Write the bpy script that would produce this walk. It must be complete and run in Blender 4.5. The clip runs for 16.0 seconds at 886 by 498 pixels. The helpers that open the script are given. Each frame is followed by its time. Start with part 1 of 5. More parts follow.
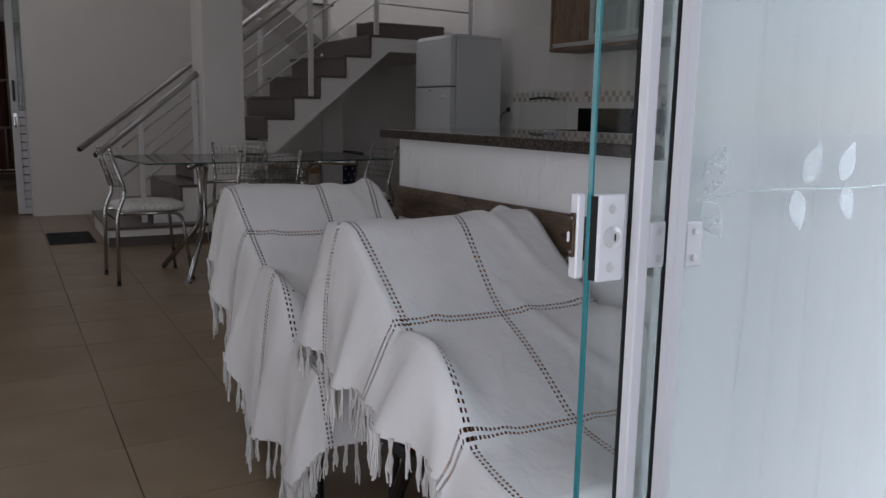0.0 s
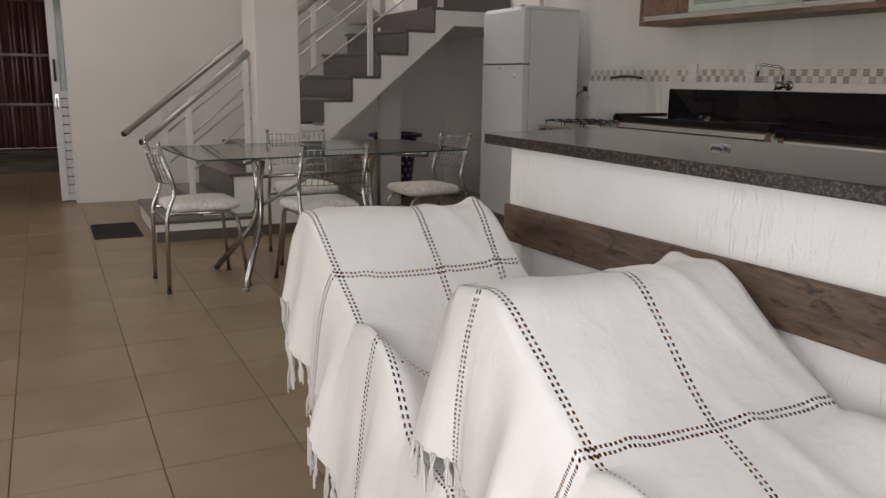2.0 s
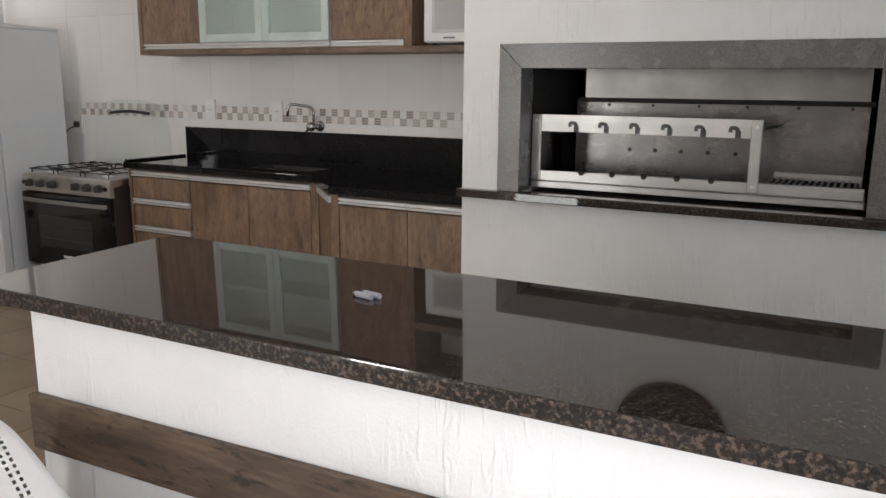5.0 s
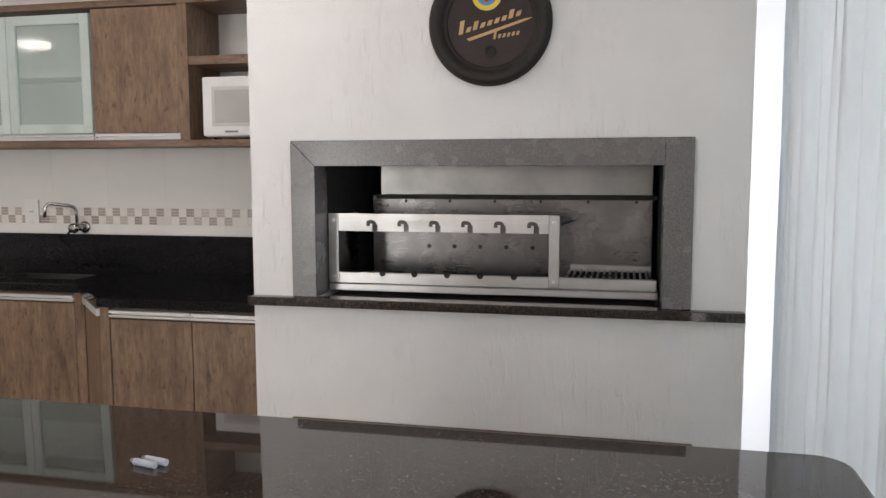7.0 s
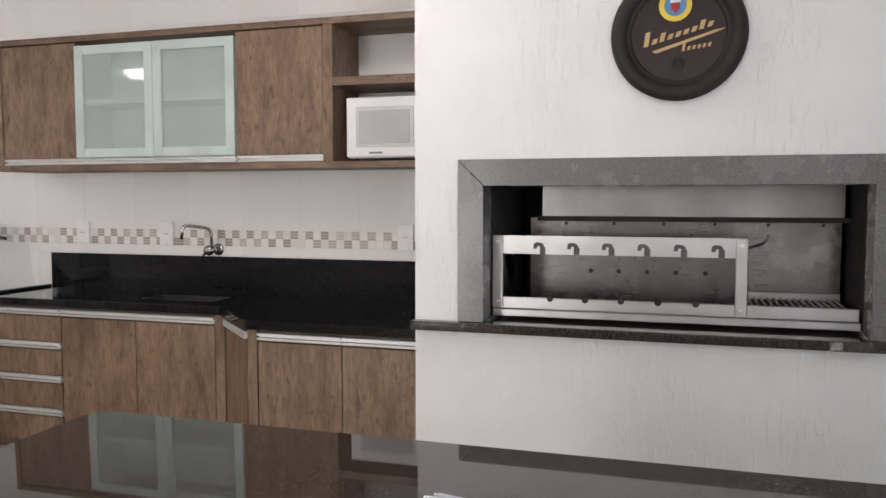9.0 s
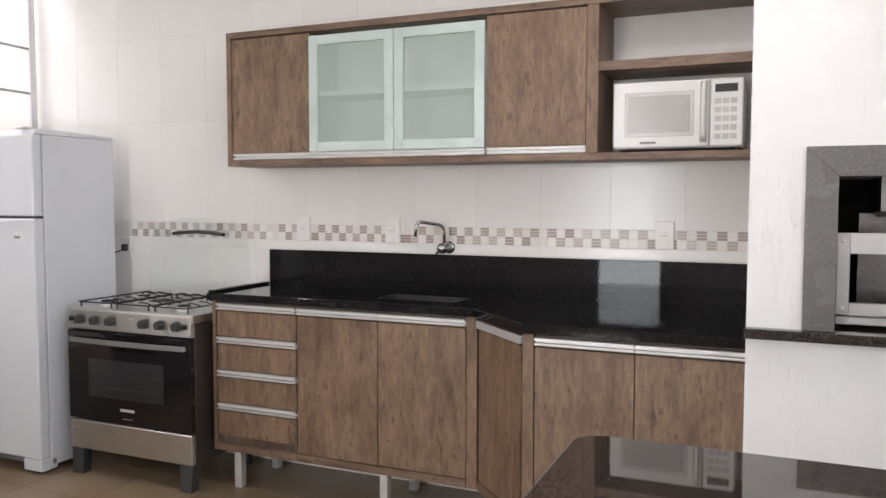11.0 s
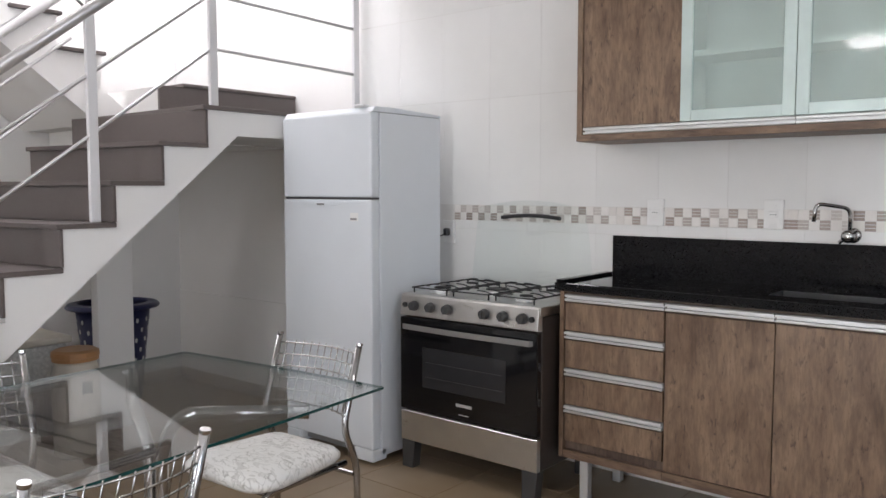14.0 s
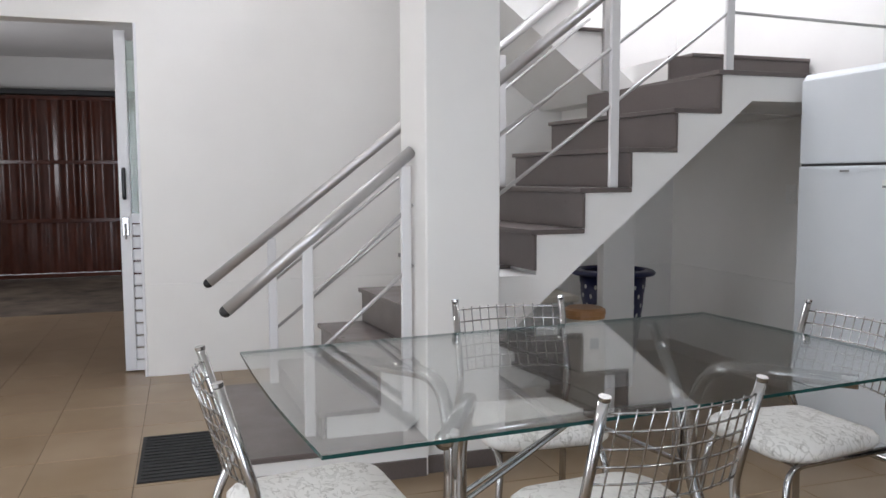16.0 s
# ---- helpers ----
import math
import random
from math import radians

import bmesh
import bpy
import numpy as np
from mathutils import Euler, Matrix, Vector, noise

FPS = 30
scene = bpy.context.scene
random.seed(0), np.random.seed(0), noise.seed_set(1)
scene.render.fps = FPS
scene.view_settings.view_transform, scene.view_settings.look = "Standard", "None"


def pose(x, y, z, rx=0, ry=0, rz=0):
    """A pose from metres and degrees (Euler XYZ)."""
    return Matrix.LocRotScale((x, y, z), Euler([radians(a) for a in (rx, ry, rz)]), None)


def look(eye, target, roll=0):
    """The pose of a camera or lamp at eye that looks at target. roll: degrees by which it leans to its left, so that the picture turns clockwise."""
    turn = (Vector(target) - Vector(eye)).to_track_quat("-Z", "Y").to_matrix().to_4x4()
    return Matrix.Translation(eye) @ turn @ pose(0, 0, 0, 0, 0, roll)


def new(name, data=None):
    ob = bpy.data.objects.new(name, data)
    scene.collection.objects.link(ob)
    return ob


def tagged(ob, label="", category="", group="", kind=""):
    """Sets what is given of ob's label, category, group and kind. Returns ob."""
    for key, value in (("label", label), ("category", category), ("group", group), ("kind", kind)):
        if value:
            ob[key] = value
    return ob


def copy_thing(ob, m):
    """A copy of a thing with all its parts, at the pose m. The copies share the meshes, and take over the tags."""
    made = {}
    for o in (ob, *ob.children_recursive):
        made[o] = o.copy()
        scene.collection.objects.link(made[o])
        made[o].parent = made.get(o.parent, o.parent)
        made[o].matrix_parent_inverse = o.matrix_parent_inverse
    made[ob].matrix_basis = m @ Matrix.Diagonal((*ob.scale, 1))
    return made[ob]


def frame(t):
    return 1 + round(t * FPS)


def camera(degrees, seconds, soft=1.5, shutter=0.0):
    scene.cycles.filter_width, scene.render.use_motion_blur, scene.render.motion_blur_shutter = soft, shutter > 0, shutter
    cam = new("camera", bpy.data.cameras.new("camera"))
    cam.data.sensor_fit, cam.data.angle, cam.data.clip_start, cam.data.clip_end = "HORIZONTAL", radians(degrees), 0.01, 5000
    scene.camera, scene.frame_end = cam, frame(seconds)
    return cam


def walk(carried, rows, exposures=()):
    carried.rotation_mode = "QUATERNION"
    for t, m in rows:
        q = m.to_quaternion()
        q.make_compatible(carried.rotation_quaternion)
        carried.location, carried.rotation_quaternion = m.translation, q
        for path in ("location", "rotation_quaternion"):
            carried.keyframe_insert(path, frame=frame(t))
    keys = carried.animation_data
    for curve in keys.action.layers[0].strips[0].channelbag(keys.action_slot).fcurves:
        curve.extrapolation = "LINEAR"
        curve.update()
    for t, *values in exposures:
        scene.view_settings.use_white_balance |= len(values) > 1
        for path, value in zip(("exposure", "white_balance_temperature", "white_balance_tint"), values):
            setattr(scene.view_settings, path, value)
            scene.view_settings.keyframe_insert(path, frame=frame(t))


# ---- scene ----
cam = camera(58.0, 16.0)
PATH = [
    (0, (0.164, 0.497, 1.075), (-1.559, 1.455, 0.738), 1.0),
    (0.5, (0.0, 0.483, 1.117), (-1.76, 1.351, 0.73), 0.9),
    (1, (-0.139, 0.489, 1.133), (-1.898, 1.347, 0.72), 0.7),
    (1.5, (-0.315, 0.528, 1.153), (-2.072, 1.389, 0.741), 0.6),
    (2, (-0.468, 0.548, 1.177), (-2.221, 1.416, 0.76), 0.7),
    (2.5, (-0.628, 0.536, 1.229), (-2.338, 1.488, 0.815), 0.7),
    (3, (-0.804, 0.616, 1.253), (-2.406, 1.74, 0.839), 0.9),
    (3.5, (-0.949, 0.736, 1.353), (-2.449, 1.994, 0.941), 0.7),
    (4, (-1.016, 0.8, 1.392), (-2.416, 2.168, 0.981), 0.7),
    (4.5, (-1.107, 0.847, 1.402), (-2.328, 2.377, 0.992), 0.6),
    (5, (-1.202, 0.898, 1.4), (-2.121, 2.628, 0.994), 0.5),
    (7.5, (-1.361, 1.089, 1.453), (-1.793, 3.036, 1.3), -0.0),
    (8, (-1.435, 1.098, 1.41), (-1.881, 3.044, 1.292), 0.1),
    (8.5, (-1.533, 1.113, 1.412), (-2.056, 3.04, 1.289), 0.1),
    (9, (-1.688, 1.102, 1.418), (-2.28, 3.008, 1.289), 0.0),
    (9.5, (-1.846, 1.122, 1.403), (-2.484, 3.013, 1.279), 0.1),
    (10, (-2.05, 1.197, 1.395), (-2.741, 3.069, 1.263), 0.0),
    (11.2, (-2.53, 1.08, 1.39), (-3.342, 2.902, 1.266), 0.1),
    (12.5, (-2.986, 1.372, 1.333), (-3.922, 3.136, 1.218), 0.3),
    (13, (-3.077, 1.29, 1.313), (-4.126, 2.988, 1.195), 0.3),
    (13.5, (-3.134, 1.195, 1.305), (-4.277, 2.832, 1.191), 0.2),
    (14, (-3.194, 1.182, 1.333), (-4.463, 2.721, 1.187), -0.0),
    (14.5, (-3.248, 1.156, 1.313), (-4.7, 2.524, 1.167), -0.1),
    (15, (-3.271, 1.095, 1.281), (-4.905, 2.236, 1.117), -0.1),
    (15.5, (-3.296, 1.065, 1.244), (-5.087, 1.94, 1.078), -0.2),
    (16, (-3.302, 1.02, 1.241), (-5.198, 1.633, 1.063), -0.2),
]
# exposure follows the phone's automatic brightening as it comes indoors
walk(cam, [(t, look(eye, target, roll)) for t, eye, target, roll in PATH],
     exposures=[(0.0, -2.22, 6250, 18), (0.5, -1.92, 6600, 17), (1.0, -1.58, 6900, 17), (1.5, -1.12, 7050, 17), (2.5, -0.88, 7050, 17), (3.5, -0.7, 6900, 15), (4.5, -0.3, 6700, 15), (5.0, -0.26, 6600, 16),
                (7.5, 0.04, 6650, 18), (8.5, 0.12, 6500, 18), (9.5, 0.32, 6500, 18), (10.0, 0.38, 6500, 18), (12.5, 0.50, 6200, 17), (13.5, 0.34, 6150, 16), (14.5, 0.18, 6150, 16), (15.5, 0.05, 5980, 14), (16.0, 0.10, 5980, 14)])

# ---- world and light ----
world = bpy.data.worlds.new("sky")
scene.world = world
world.use_nodes = True
wn, wl = world.node_tree.nodes, world.node_tree.links
wn.clear()
sky = wn.new("ShaderNodeTexSky")
sky.sky_type, sky.sun_disc = "NISHITA", False
sky.sun_elevation, sky.sun_rotation = radians(43), radians(7)
bg = wn.new("ShaderNodeBackground")
bg.inputs["Strength"].default_value = 0.15
wl.new(sky.outputs[0], bg.inputs[0])
wl.new(bg.outputs[0], wn.new("ShaderNodeOutputWorld").inputs[0])
sun = new("sun", bpy.data.lights.new("sun", "SUN"))
sun.data.energy, sun.data.angle, sun.data.color = 3.0, radians(0.6), (1.0, 0.95, 0.88)
sun.matrix_world = look((4, 32, 30), (0, 0, 0))


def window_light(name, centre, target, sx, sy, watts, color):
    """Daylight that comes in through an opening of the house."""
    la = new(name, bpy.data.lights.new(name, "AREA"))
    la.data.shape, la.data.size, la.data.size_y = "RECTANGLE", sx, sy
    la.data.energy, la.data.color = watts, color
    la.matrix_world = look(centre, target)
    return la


window_light("daylight_patio_door", (-0.45, 0.2, 1.2), (-5, 0.2, 1.2), 1.9, 2.2, 73, (0.95, 0.98, 1.0))
window_light("daylight_patio_glass", (-0.45, 2.65, 1.25), (-5, 2.65, 1.25), 2.3, 2.2, 135, (0.90, 0.96, 1.0))
window_light("daylight_garden_door", (-4.25, -1.95, 1.1), (-4.25, 4, 1.1), 0.85, 2.0, 64, (0.97, 1.0, 0.97))
# The garage lamp is an added fill, set in an opening out of view.
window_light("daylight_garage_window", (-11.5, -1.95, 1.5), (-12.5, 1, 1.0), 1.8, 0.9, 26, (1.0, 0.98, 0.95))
window_light("daylight_skylight", (-7.5, 3.2, 5.15), (-7.5, 3.2, 0), 1.7, 2.2, 125, (1.0, 0.99, 0.97))


# ---- materials ----
class Graph:
    """A short hand for building one node material."""

    def __init__(self, name):
        self.m = bpy.data.materials.new(name)
        self.m.use_nodes = True
        self.t = self.m.node_tree
        self.p = self.t.nodes["Principled BSDF"]
        self.out = self.t.nodes["Material Output"]

    def n(self, kind, operation="", data_type="", blend_type="", uv_map=""):
        node = self.t.nodes.new("ShaderNode" + kind)
        if operation:
            node.operation = operation
        if data_type:
            node.data_type = data_type
        if blend_type:
            node.blend_type = blend_type
        if uv_map:
            node.uv_map = uv_map
        return node

    def link(self, a, b):
        self.t.links.new(a, b)

    def pos(self, stretch=(1, 1, 1), turn=(0, 0, 0), jitter=False):
        g = self.n("NewGeometry")
        mp = self.n("Mapping")
        mp.inputs["Scale"].default_value = stretch
        mp.inputs["Rotation"].default_value = turn
        self.link(g.outputs["Position"], mp.inputs["Vector"])
        if not jitter:
            return mp.outputs[0]
        info = self.n("ObjectInfo")
        sc = self.n("Math", operation="MULTIPLY")
        sc.inputs[1].default_value = 37.0
        self.link(info.outputs["Random"], sc.inputs[0])
        add = self.n("VectorMath", operation="ADD")
        self.link(mp.outputs[0], add.inputs[0])
        self.link(sc.outputs[0], add.inputs[1])
        return add.outputs[0]

    def noise(self, vec, scale, detail=5, rough=0.55, distort=0.0):
        t = self.n("TexNoise")
        t.inputs["Scale"].default_value, t.inputs["Detail"].default_value = scale, detail
        t.inputs["Roughness"].default_value, t.inputs["Distortion"].default_value = rough, distort
        self.link(vec, t.inputs["Vector"])
        return t.outputs["Fac"]

    def ramp(self, fac, *stops, steps=False):
        r = self.n("ValToRGB")
        r.color_ramp.interpolation = "CONSTANT" if steps else "LINEAR"
        e = r.color_ramp.elements
        while len(e) < len(stops):
            e.new(0.5)
        for el, (p, c) in zip(e, stops):
            el.position, el.color = p, (*c, 1)
        self.link(fac, r.inputs[0])
        return r.outputs[0]

    def mix(self, fac, a, b, blend="MIX"):
        m = self.n("Mix", data_type="RGBA", blend_type=blend)
        for s, v in ((m.inputs[0], fac), (m.inputs[6], a), (m.inputs[7], b)):
            if isinstance(v, (int, float)):
                s.default_value = v
            elif isinstance(v, tuple):
                s.default_value = (*v, 1)
            else:
                self.link(v, s)
        return m.outputs[2]

    def math(self, op, a, b=0.0, c=0.0):
        m = self.n("Math", operation=op)
        for s, v in zip(m.inputs, (a, b, c)):
            if isinstance(v, (int, float)):
                s.default_value = v
            else:
                self.link(v, s)
        return m.outputs[0]

    def bump(self, height, strength, dist=0.01):
        b = self.n("Bump")
        b.inputs["Strength"].default_value, b.inputs["Distance"].default_value = strength, dist
        self.link(height, b.inputs["Height"])
        self.link(b.outputs[0], self.p.inputs["Normal"])

    def set(self, **kw):
        for k, v in kw.items():
            s = self.p.inputs[k.replace("_", " ")]
            if isinstance(v, (int, float)):
                s.default_value = v
            elif isinstance(v, tuple):
                s.default_value = (*v, 1)
            else:
                self.link(v, s)
        return self


def shade(c, k):
    return tuple(min(1.0, x * k) for x in c)


def plain(name, c, rough=0.5, metal=0.0, vary=0.12, scale=6.0, bump=0.05, bscale=120.0, stretch=(1, 1, 1), rvar=0.12, **kw):
    """A mostly even surface with blotches, uneven gloss and fine relief."""
    g = Graph(name)
    v = g.pos(stretch, jitter=True)
    col = g.ramp(g.noise(v, scale), (0.25, shade(c, 1 - vary)), (0.75, shade(c, 1 + vary * 0.6)))
    r = g.math("MULTIPLY_ADD", g.noise(v, scale * 3.1), rvar * 2, max(0.02, rough - rvar))
    g.set(Base_Color=col, Roughness=r, Metallic=metal, **kw)
    if bump:
        g.bump(g.noise(v, bscale, 3), bump, 0.004)
    return g.m


def stone(name, dark, mid, light, rough, scale, amount=0.5, gloss=0.5):
    """Polished speckled stone."""
    g = Graph(name)
    v = g.pos()
    a = g.noise(v, scale, 4, 0.7)
    vor = g.n("TexVoronoi")
    vor.inputs["Scale"].default_value = scale * 1.7
    g.link(v, vor.inputs["Vector"])
    cells = g.ramp(vor.outputs["Color"], (0.2, dark), (0.85, mid))
    col = g.mix(g.ramp(a, (0.5, (0, 0, 0)), (0.62, (amount,) * 3)), cells, light)
    col = g.mix(g.ramp(g.noise(v, 3.0), (0.3, (0.0,) * 3), (0.8, (0.35,) * 3)), col, dark)
    g.set(Base_Color=col, Roughness=g.math("MULTIPLY_ADD", g.noise(v, 9), rough * 0.8, rough * 0.6), Specular_IOR_Level=gloss)
    return g.m


def timber(name, light, mid, dark, axis, rough=0.5, scale=1.0, rustic=0.0):
    """Rustic board: long fibres along an axis, knots and dark streaks."""
    g = Graph(name)
    st = {"z": (1, 1, 0.20), "x": (0.16, 1, 1), "y": (1, 0.16, 1)}[axis]
    v = g.pos(st, jitter=True)
    broad = g.noise(v, 15 * scale, 6, 0.66, 0.4)
    fine = g.noise(v, 70 * scale, 4, 0.6, 0.3)
    col = g.ramp(broad, (0.28, dark), (0.48, mid), (0.7, light))
    col = g.mix(g.ramp(fine, (0.36, (0.5,) * 3), (0.58, (0.0,) * 3)), col, dark)
    cloud = g.noise(g.pos(tuple(0.4 if q < 1 else 1 for q in st), jitter=True), 5 * scale, 5, 0.65, 0.5)
    col = g.mix(1.0, col, g.ramp(cloud, (0.32, (0.74, 0.69, 0.66)), (0.58, (1.0, 1.0, 1.0))), "MULTIPLY")
    fleck = g.ramp(g.noise(g.pos(tuple(0.35 if q < 1 else 1 for q in st), jitter=True), 46 * scale, 3, 0.6, 0.5), (0.61 - 0.05 * rustic, (0, 0, 0)), (0.70 - 0.04 * rustic, (0.6 + 0.25 * rustic,) * 3))
    col = g.mix(fleck, col, shade(dark, 0.6))
    v2 = g.pos(tuple(0.3 if s < 1 else 1 for s in st), jitter=True)
    knots = g.ramp(g.noise(v2, 11 * scale, 3, 0.5, 1.2), (0.65, (0, 0, 0)), (0.76, (0.35 + 0.3 * rustic,) * 3))
    col = g.mix(knots, col, shade(dark, 0.5))
    g.set(Base_Color=col, Roughness=g.math("MULTIPLY_ADD", fine, 0.2, rough - 0.1))
    g.bump(fine, 0.15, 0.002)
    return g.m


def stucco(name, c, relief):
    """White rough-cast render with vertical trowel drips."""
    g = Graph(name)
    v = g.pos((1, 1, 0.20))
    drip = g.noise(v, 46, 4, 0.55, 0.6)
    grit = g.noise(g.pos(), 160, 3)
    patch = g.noise(g.pos(), 2.2, 3)
    col = g.ramp(g.noise(g.pos(), 5), (0.3, shade(c, 0.94)), (0.7, c))
    g.set(Base_Color=col, Roughness=0.75)
    ridge = g.ramp(drip, (0.52, (0, 0, 0)), (0.70, (1, 1, 1)))
    where = g.ramp(patch, (0.42, (0.06,) * 3), (0.66, (1, 1, 1)))
    h = g.math("ADD", g.math("MULTIPLY", ridge, where), g.math("MULTIPLY", grit, 0.28))
    g.bump(h, relief, 0.007)
    return g.m


def steel(name, c, rough, axis=(1, 1, 60), stain=0.25):
    """Brushed metal with smears."""
    g = Graph(name)
    brush = g.noise(g.pos(axis), 12, 4)
    blot = g.noise(g.pos(), 7, 5)
    col = g.mix(g.ramp(blot, (0.35, (0, 0, 0)), (0.75, (stain,) * 3)), c, shade(c, 0.55))
    g.set(Base_Color=col, Metallic=1.0, Roughness=g.math("ADD", g.math("MULTIPLY", brush, 0.12), g.math("MULTIPLY_ADD", blot, 0.25, rough - 0.15)))
    g.bump(brush, 0.06, 0.001)
    return g.m


def clear_glass(name, tint=(0.965, 0.985, 0.985), gloss=0.045):
    """Thin sheet glass: sees straight through, with a mirror gloss that grows at a glance."""
    g = Graph(name)
    tr, gl, mx, lw = g.n("BsdfTransparent"), g.n("BsdfGlossy"), g.n("MixShader"), g.n("LayerWeight")
    tr.inputs[0].default_value = (*tint, 1)
    gl.inputs["Roughness"].default_value = 0.01
    lw.inputs["Blend"].default_value = 0.5
    fac = g.math("MULTIPLY_ADD", g.math("POWER", lw.outputs["Facing"], 3.6), 0.85, gloss)
    g.link(fac, mx.inputs[0])
    g.link(tr.outputs[0], mx.inputs[1])
    g.link(gl.outputs[0], mx.inputs[2])
    g.link(mx.outputs[0], g.out.inputs["Surface"])
    return g.m


def frosted(name, tint):
    """Satin glass: half see-through, half milky, with a polished outer face."""
    g = Graph(name)
    g.set(Base_Color=tint, Roughness=0.04, Specular_IOR_Level=0.7)
    tr, mx = g.n("BsdfTransparent"), g.n("MixShader")
    tr.inputs[0].default_value = (*shade(tint, 1.35), 1)
    mx.inputs[0].default_value = 0.30
    g.link(tr.outputs[0], mx.inputs[1])
    g.link(g.p.outputs[0], mx.inputs[2])
    g.link(mx.outputs[0], g.out.inputs["Surface"])
    return g.m


def sheer(name, c):
    """Thin curtain that lets light through."""
    g = Graph(name)
    weave = g.noise(g.pos((1, 1, 0.2)), 60, 3)
    col = g.ramp(weave, (0.3, shade(c, 0.95)), (0.7, c))
    di, tl, mx = g.n("BsdfDiffuse"), g.n("BsdfTranslucent"), g.n("MixShader")
    g.link(col, di.inputs[0])
    g.link(col, tl.inputs[0])
    mx.inputs[0].default_value = 0.05
    g.link(di.outputs[0], mx.inputs[1])
    g.link(tl.outputs[0], mx.inputs[2])
    g.link(mx.outputs[0], g.out.inputs["Surface"])
    return g.m


def openwork_cloth(name, c, long_lines, cross_lines):
    """White woven throw with drawn-thread rows of open holes; the map runs in metres."""
    g = Graph(name)
    uv = g.n("UVMap", uv_map="cloth")
    sep = g.n("SeparateXYZ")
    g.link(uv.outputs[0], sep.inputs[0])
    s, t = sep.outputs[0], sep.outputs[1]

    def rows(across, along, centres, pitch=0.0125):
        total = None
        cell = g.math("LESS_THAN", g.math("ABSOLUTE", g.math("SUBTRACT", g.math("FRACT", g.math("DIVIDE", along, pitch)), 0.5)), 0.27)
        for c0 in centres:
            for off in (-0.0065, 0.0065):
                near = g.math("LESS_THAN", g.math("ABSOLUTE", g.math("SUBTRACT", across, c0 + off)), 0.0031)
                one = g.math("MULTIPLY", near, cell)
                total = one if total is None else g.math("MAXIMUM", total, one)
        return total

    side = g.math("MULTIPLY", rows(s, t, (0.10,)), g.math("LESS_THAN", t, 0.03))
    holes = g.math("MAXIMUM", g.math("MAXIMUM", rows(t, s, long_lines), rows(s, t, cross_lines)), side)
    v = g.pos()
    weave = g.noise(v, 420, 2)
    col = g.ramp(g.noise(v, 6, 5), (0.3, shade(c, 0.93)), (0.7, c))
    g.set(Base_Color=col, Roughness=0.9, Sheen_Weight=0.15, Specular_IOR_Level=0.15)
    fold = g.noise(g.pos((1, 1, 0.35)), 14, 4, 0.5, 0.4)
    g.bump(g.math("ADD", g.math("MULTIPLY", weave, 0.06), fold), 0.45, 0.014)
    tr, mx = g.n("BsdfTransparent"), g.n("MixShader")
    g.link(holes, mx.inputs[0])
    g.link(g.p.outputs[0], mx.inputs[1])
    g.link(tr.outputs[0], mx.inputs[2])
    g.link(mx.outputs[0], g.out.inputs["Surface"])
    return g.m


def floral(name, ground, ink):
    """Off-white upholstery with a grey scroll print."""
    g = Graph(name)
    v = g.pos(jitter=True)
    a = g.noise(v, 9, 2, 0.5, 1.6)
    band = g.math("ABSOLUTE", g.math("SUBTRACT", a, 0.5))
    scroll = g.ramp(band, (0.0, (0.45,) * 3), (0.016, (0, 0, 0)))
    petal = g.noise(g.pos((1.0, 2.1, 1.0), (0, 0, 0.7), jitter=True), 21, 2, 0.6, 1.1)
    leaf = g.ramp(petal, (0.53, (0, 0, 0)), (0.565, (0.75,) * 3), (0.63, (0.25,) * 3), (0.70, (0.55,) * 3))
    clump = g.ramp(g.noise(v, 5.5, 2), (0.42, (0.15,) * 3), (0.56, (1, 1, 1)))
    leaf = g.mix(1.0, leaf, clump, "MULTIPLY")
    col = g.mix(g.mix(0.6, scroll, leaf, "ADD"), ground, ink)
    g.set(Base_Color=col, Roughness=0.7)
    g.bump(g.noise(v, 260, 2), 0.1, 0.002)
    return g.m


def tinted_pieces(name, cols, rough, vary=0.05, scale=9.0, bump=0.03, warm=(1.0, 1.0, 1.0), detail=6):
    """Pieces that differ in tone from one to the next."""
    g = Graph(name)
    info = g.n("ObjectInfo")
    k = len(cols)
    base = g.ramp(info.outputs["Random"], *[(i / k, c) for i, c in enumerate(cols)], steps=True)
    v = g.pos()
    cloud = g.ramp(g.noise(v, scale, detail, 0.6), (0.25, shade(warm, 1 - vary * 2)), (0.75, (1.0,) * 3))
    col = g.mix(1.0, base, cloud, "MULTIPLY")
    g.set(Base_Color=col, Roughness=g.math("MULTIPLY_ADD", g.noise(v, scale * 2, 4), 0.16, rough - 0.08) if bump else rough)
    if bump:
        g.bump(g.noise(v, 90, 3), bump, 0.003)
    return g.m


def glow(name, c, strength):
    g = Graph(name)
    g.set(Base_Color=c, Emission_Color=c, Emission_Strength=strength)
    return g.m


PAINT = plain("wall_paint", (0.80, 0.785, 0.76), 0.6, vary=0.03, scale=2.5, bump=0.06, bscale=90)
CEIL = plain("ceiling_paint", (0.82, 0.81, 0.79), 0.8, vary=0.03, scale=2.0)
STUCCO = stucco("stucco", (0.82, 0.815, 0.80), 0.55)
STUCCO_C = stucco("chimney_stucco", (0.82, 0.815, 0.80), 0.6)
TILE_W = tinted_pieces("white_wall_tile", [(0.80, 0.79, 0.765), (0.82, 0.81, 0.785)], 0.2, vary=0.015, bump=0.015)
GROUT = plain("grout", (0.73, 0.71, 0.675), 0.85)
SLOT = plain("open_slot", (0.10, 0.10, 0.10), 0.6)
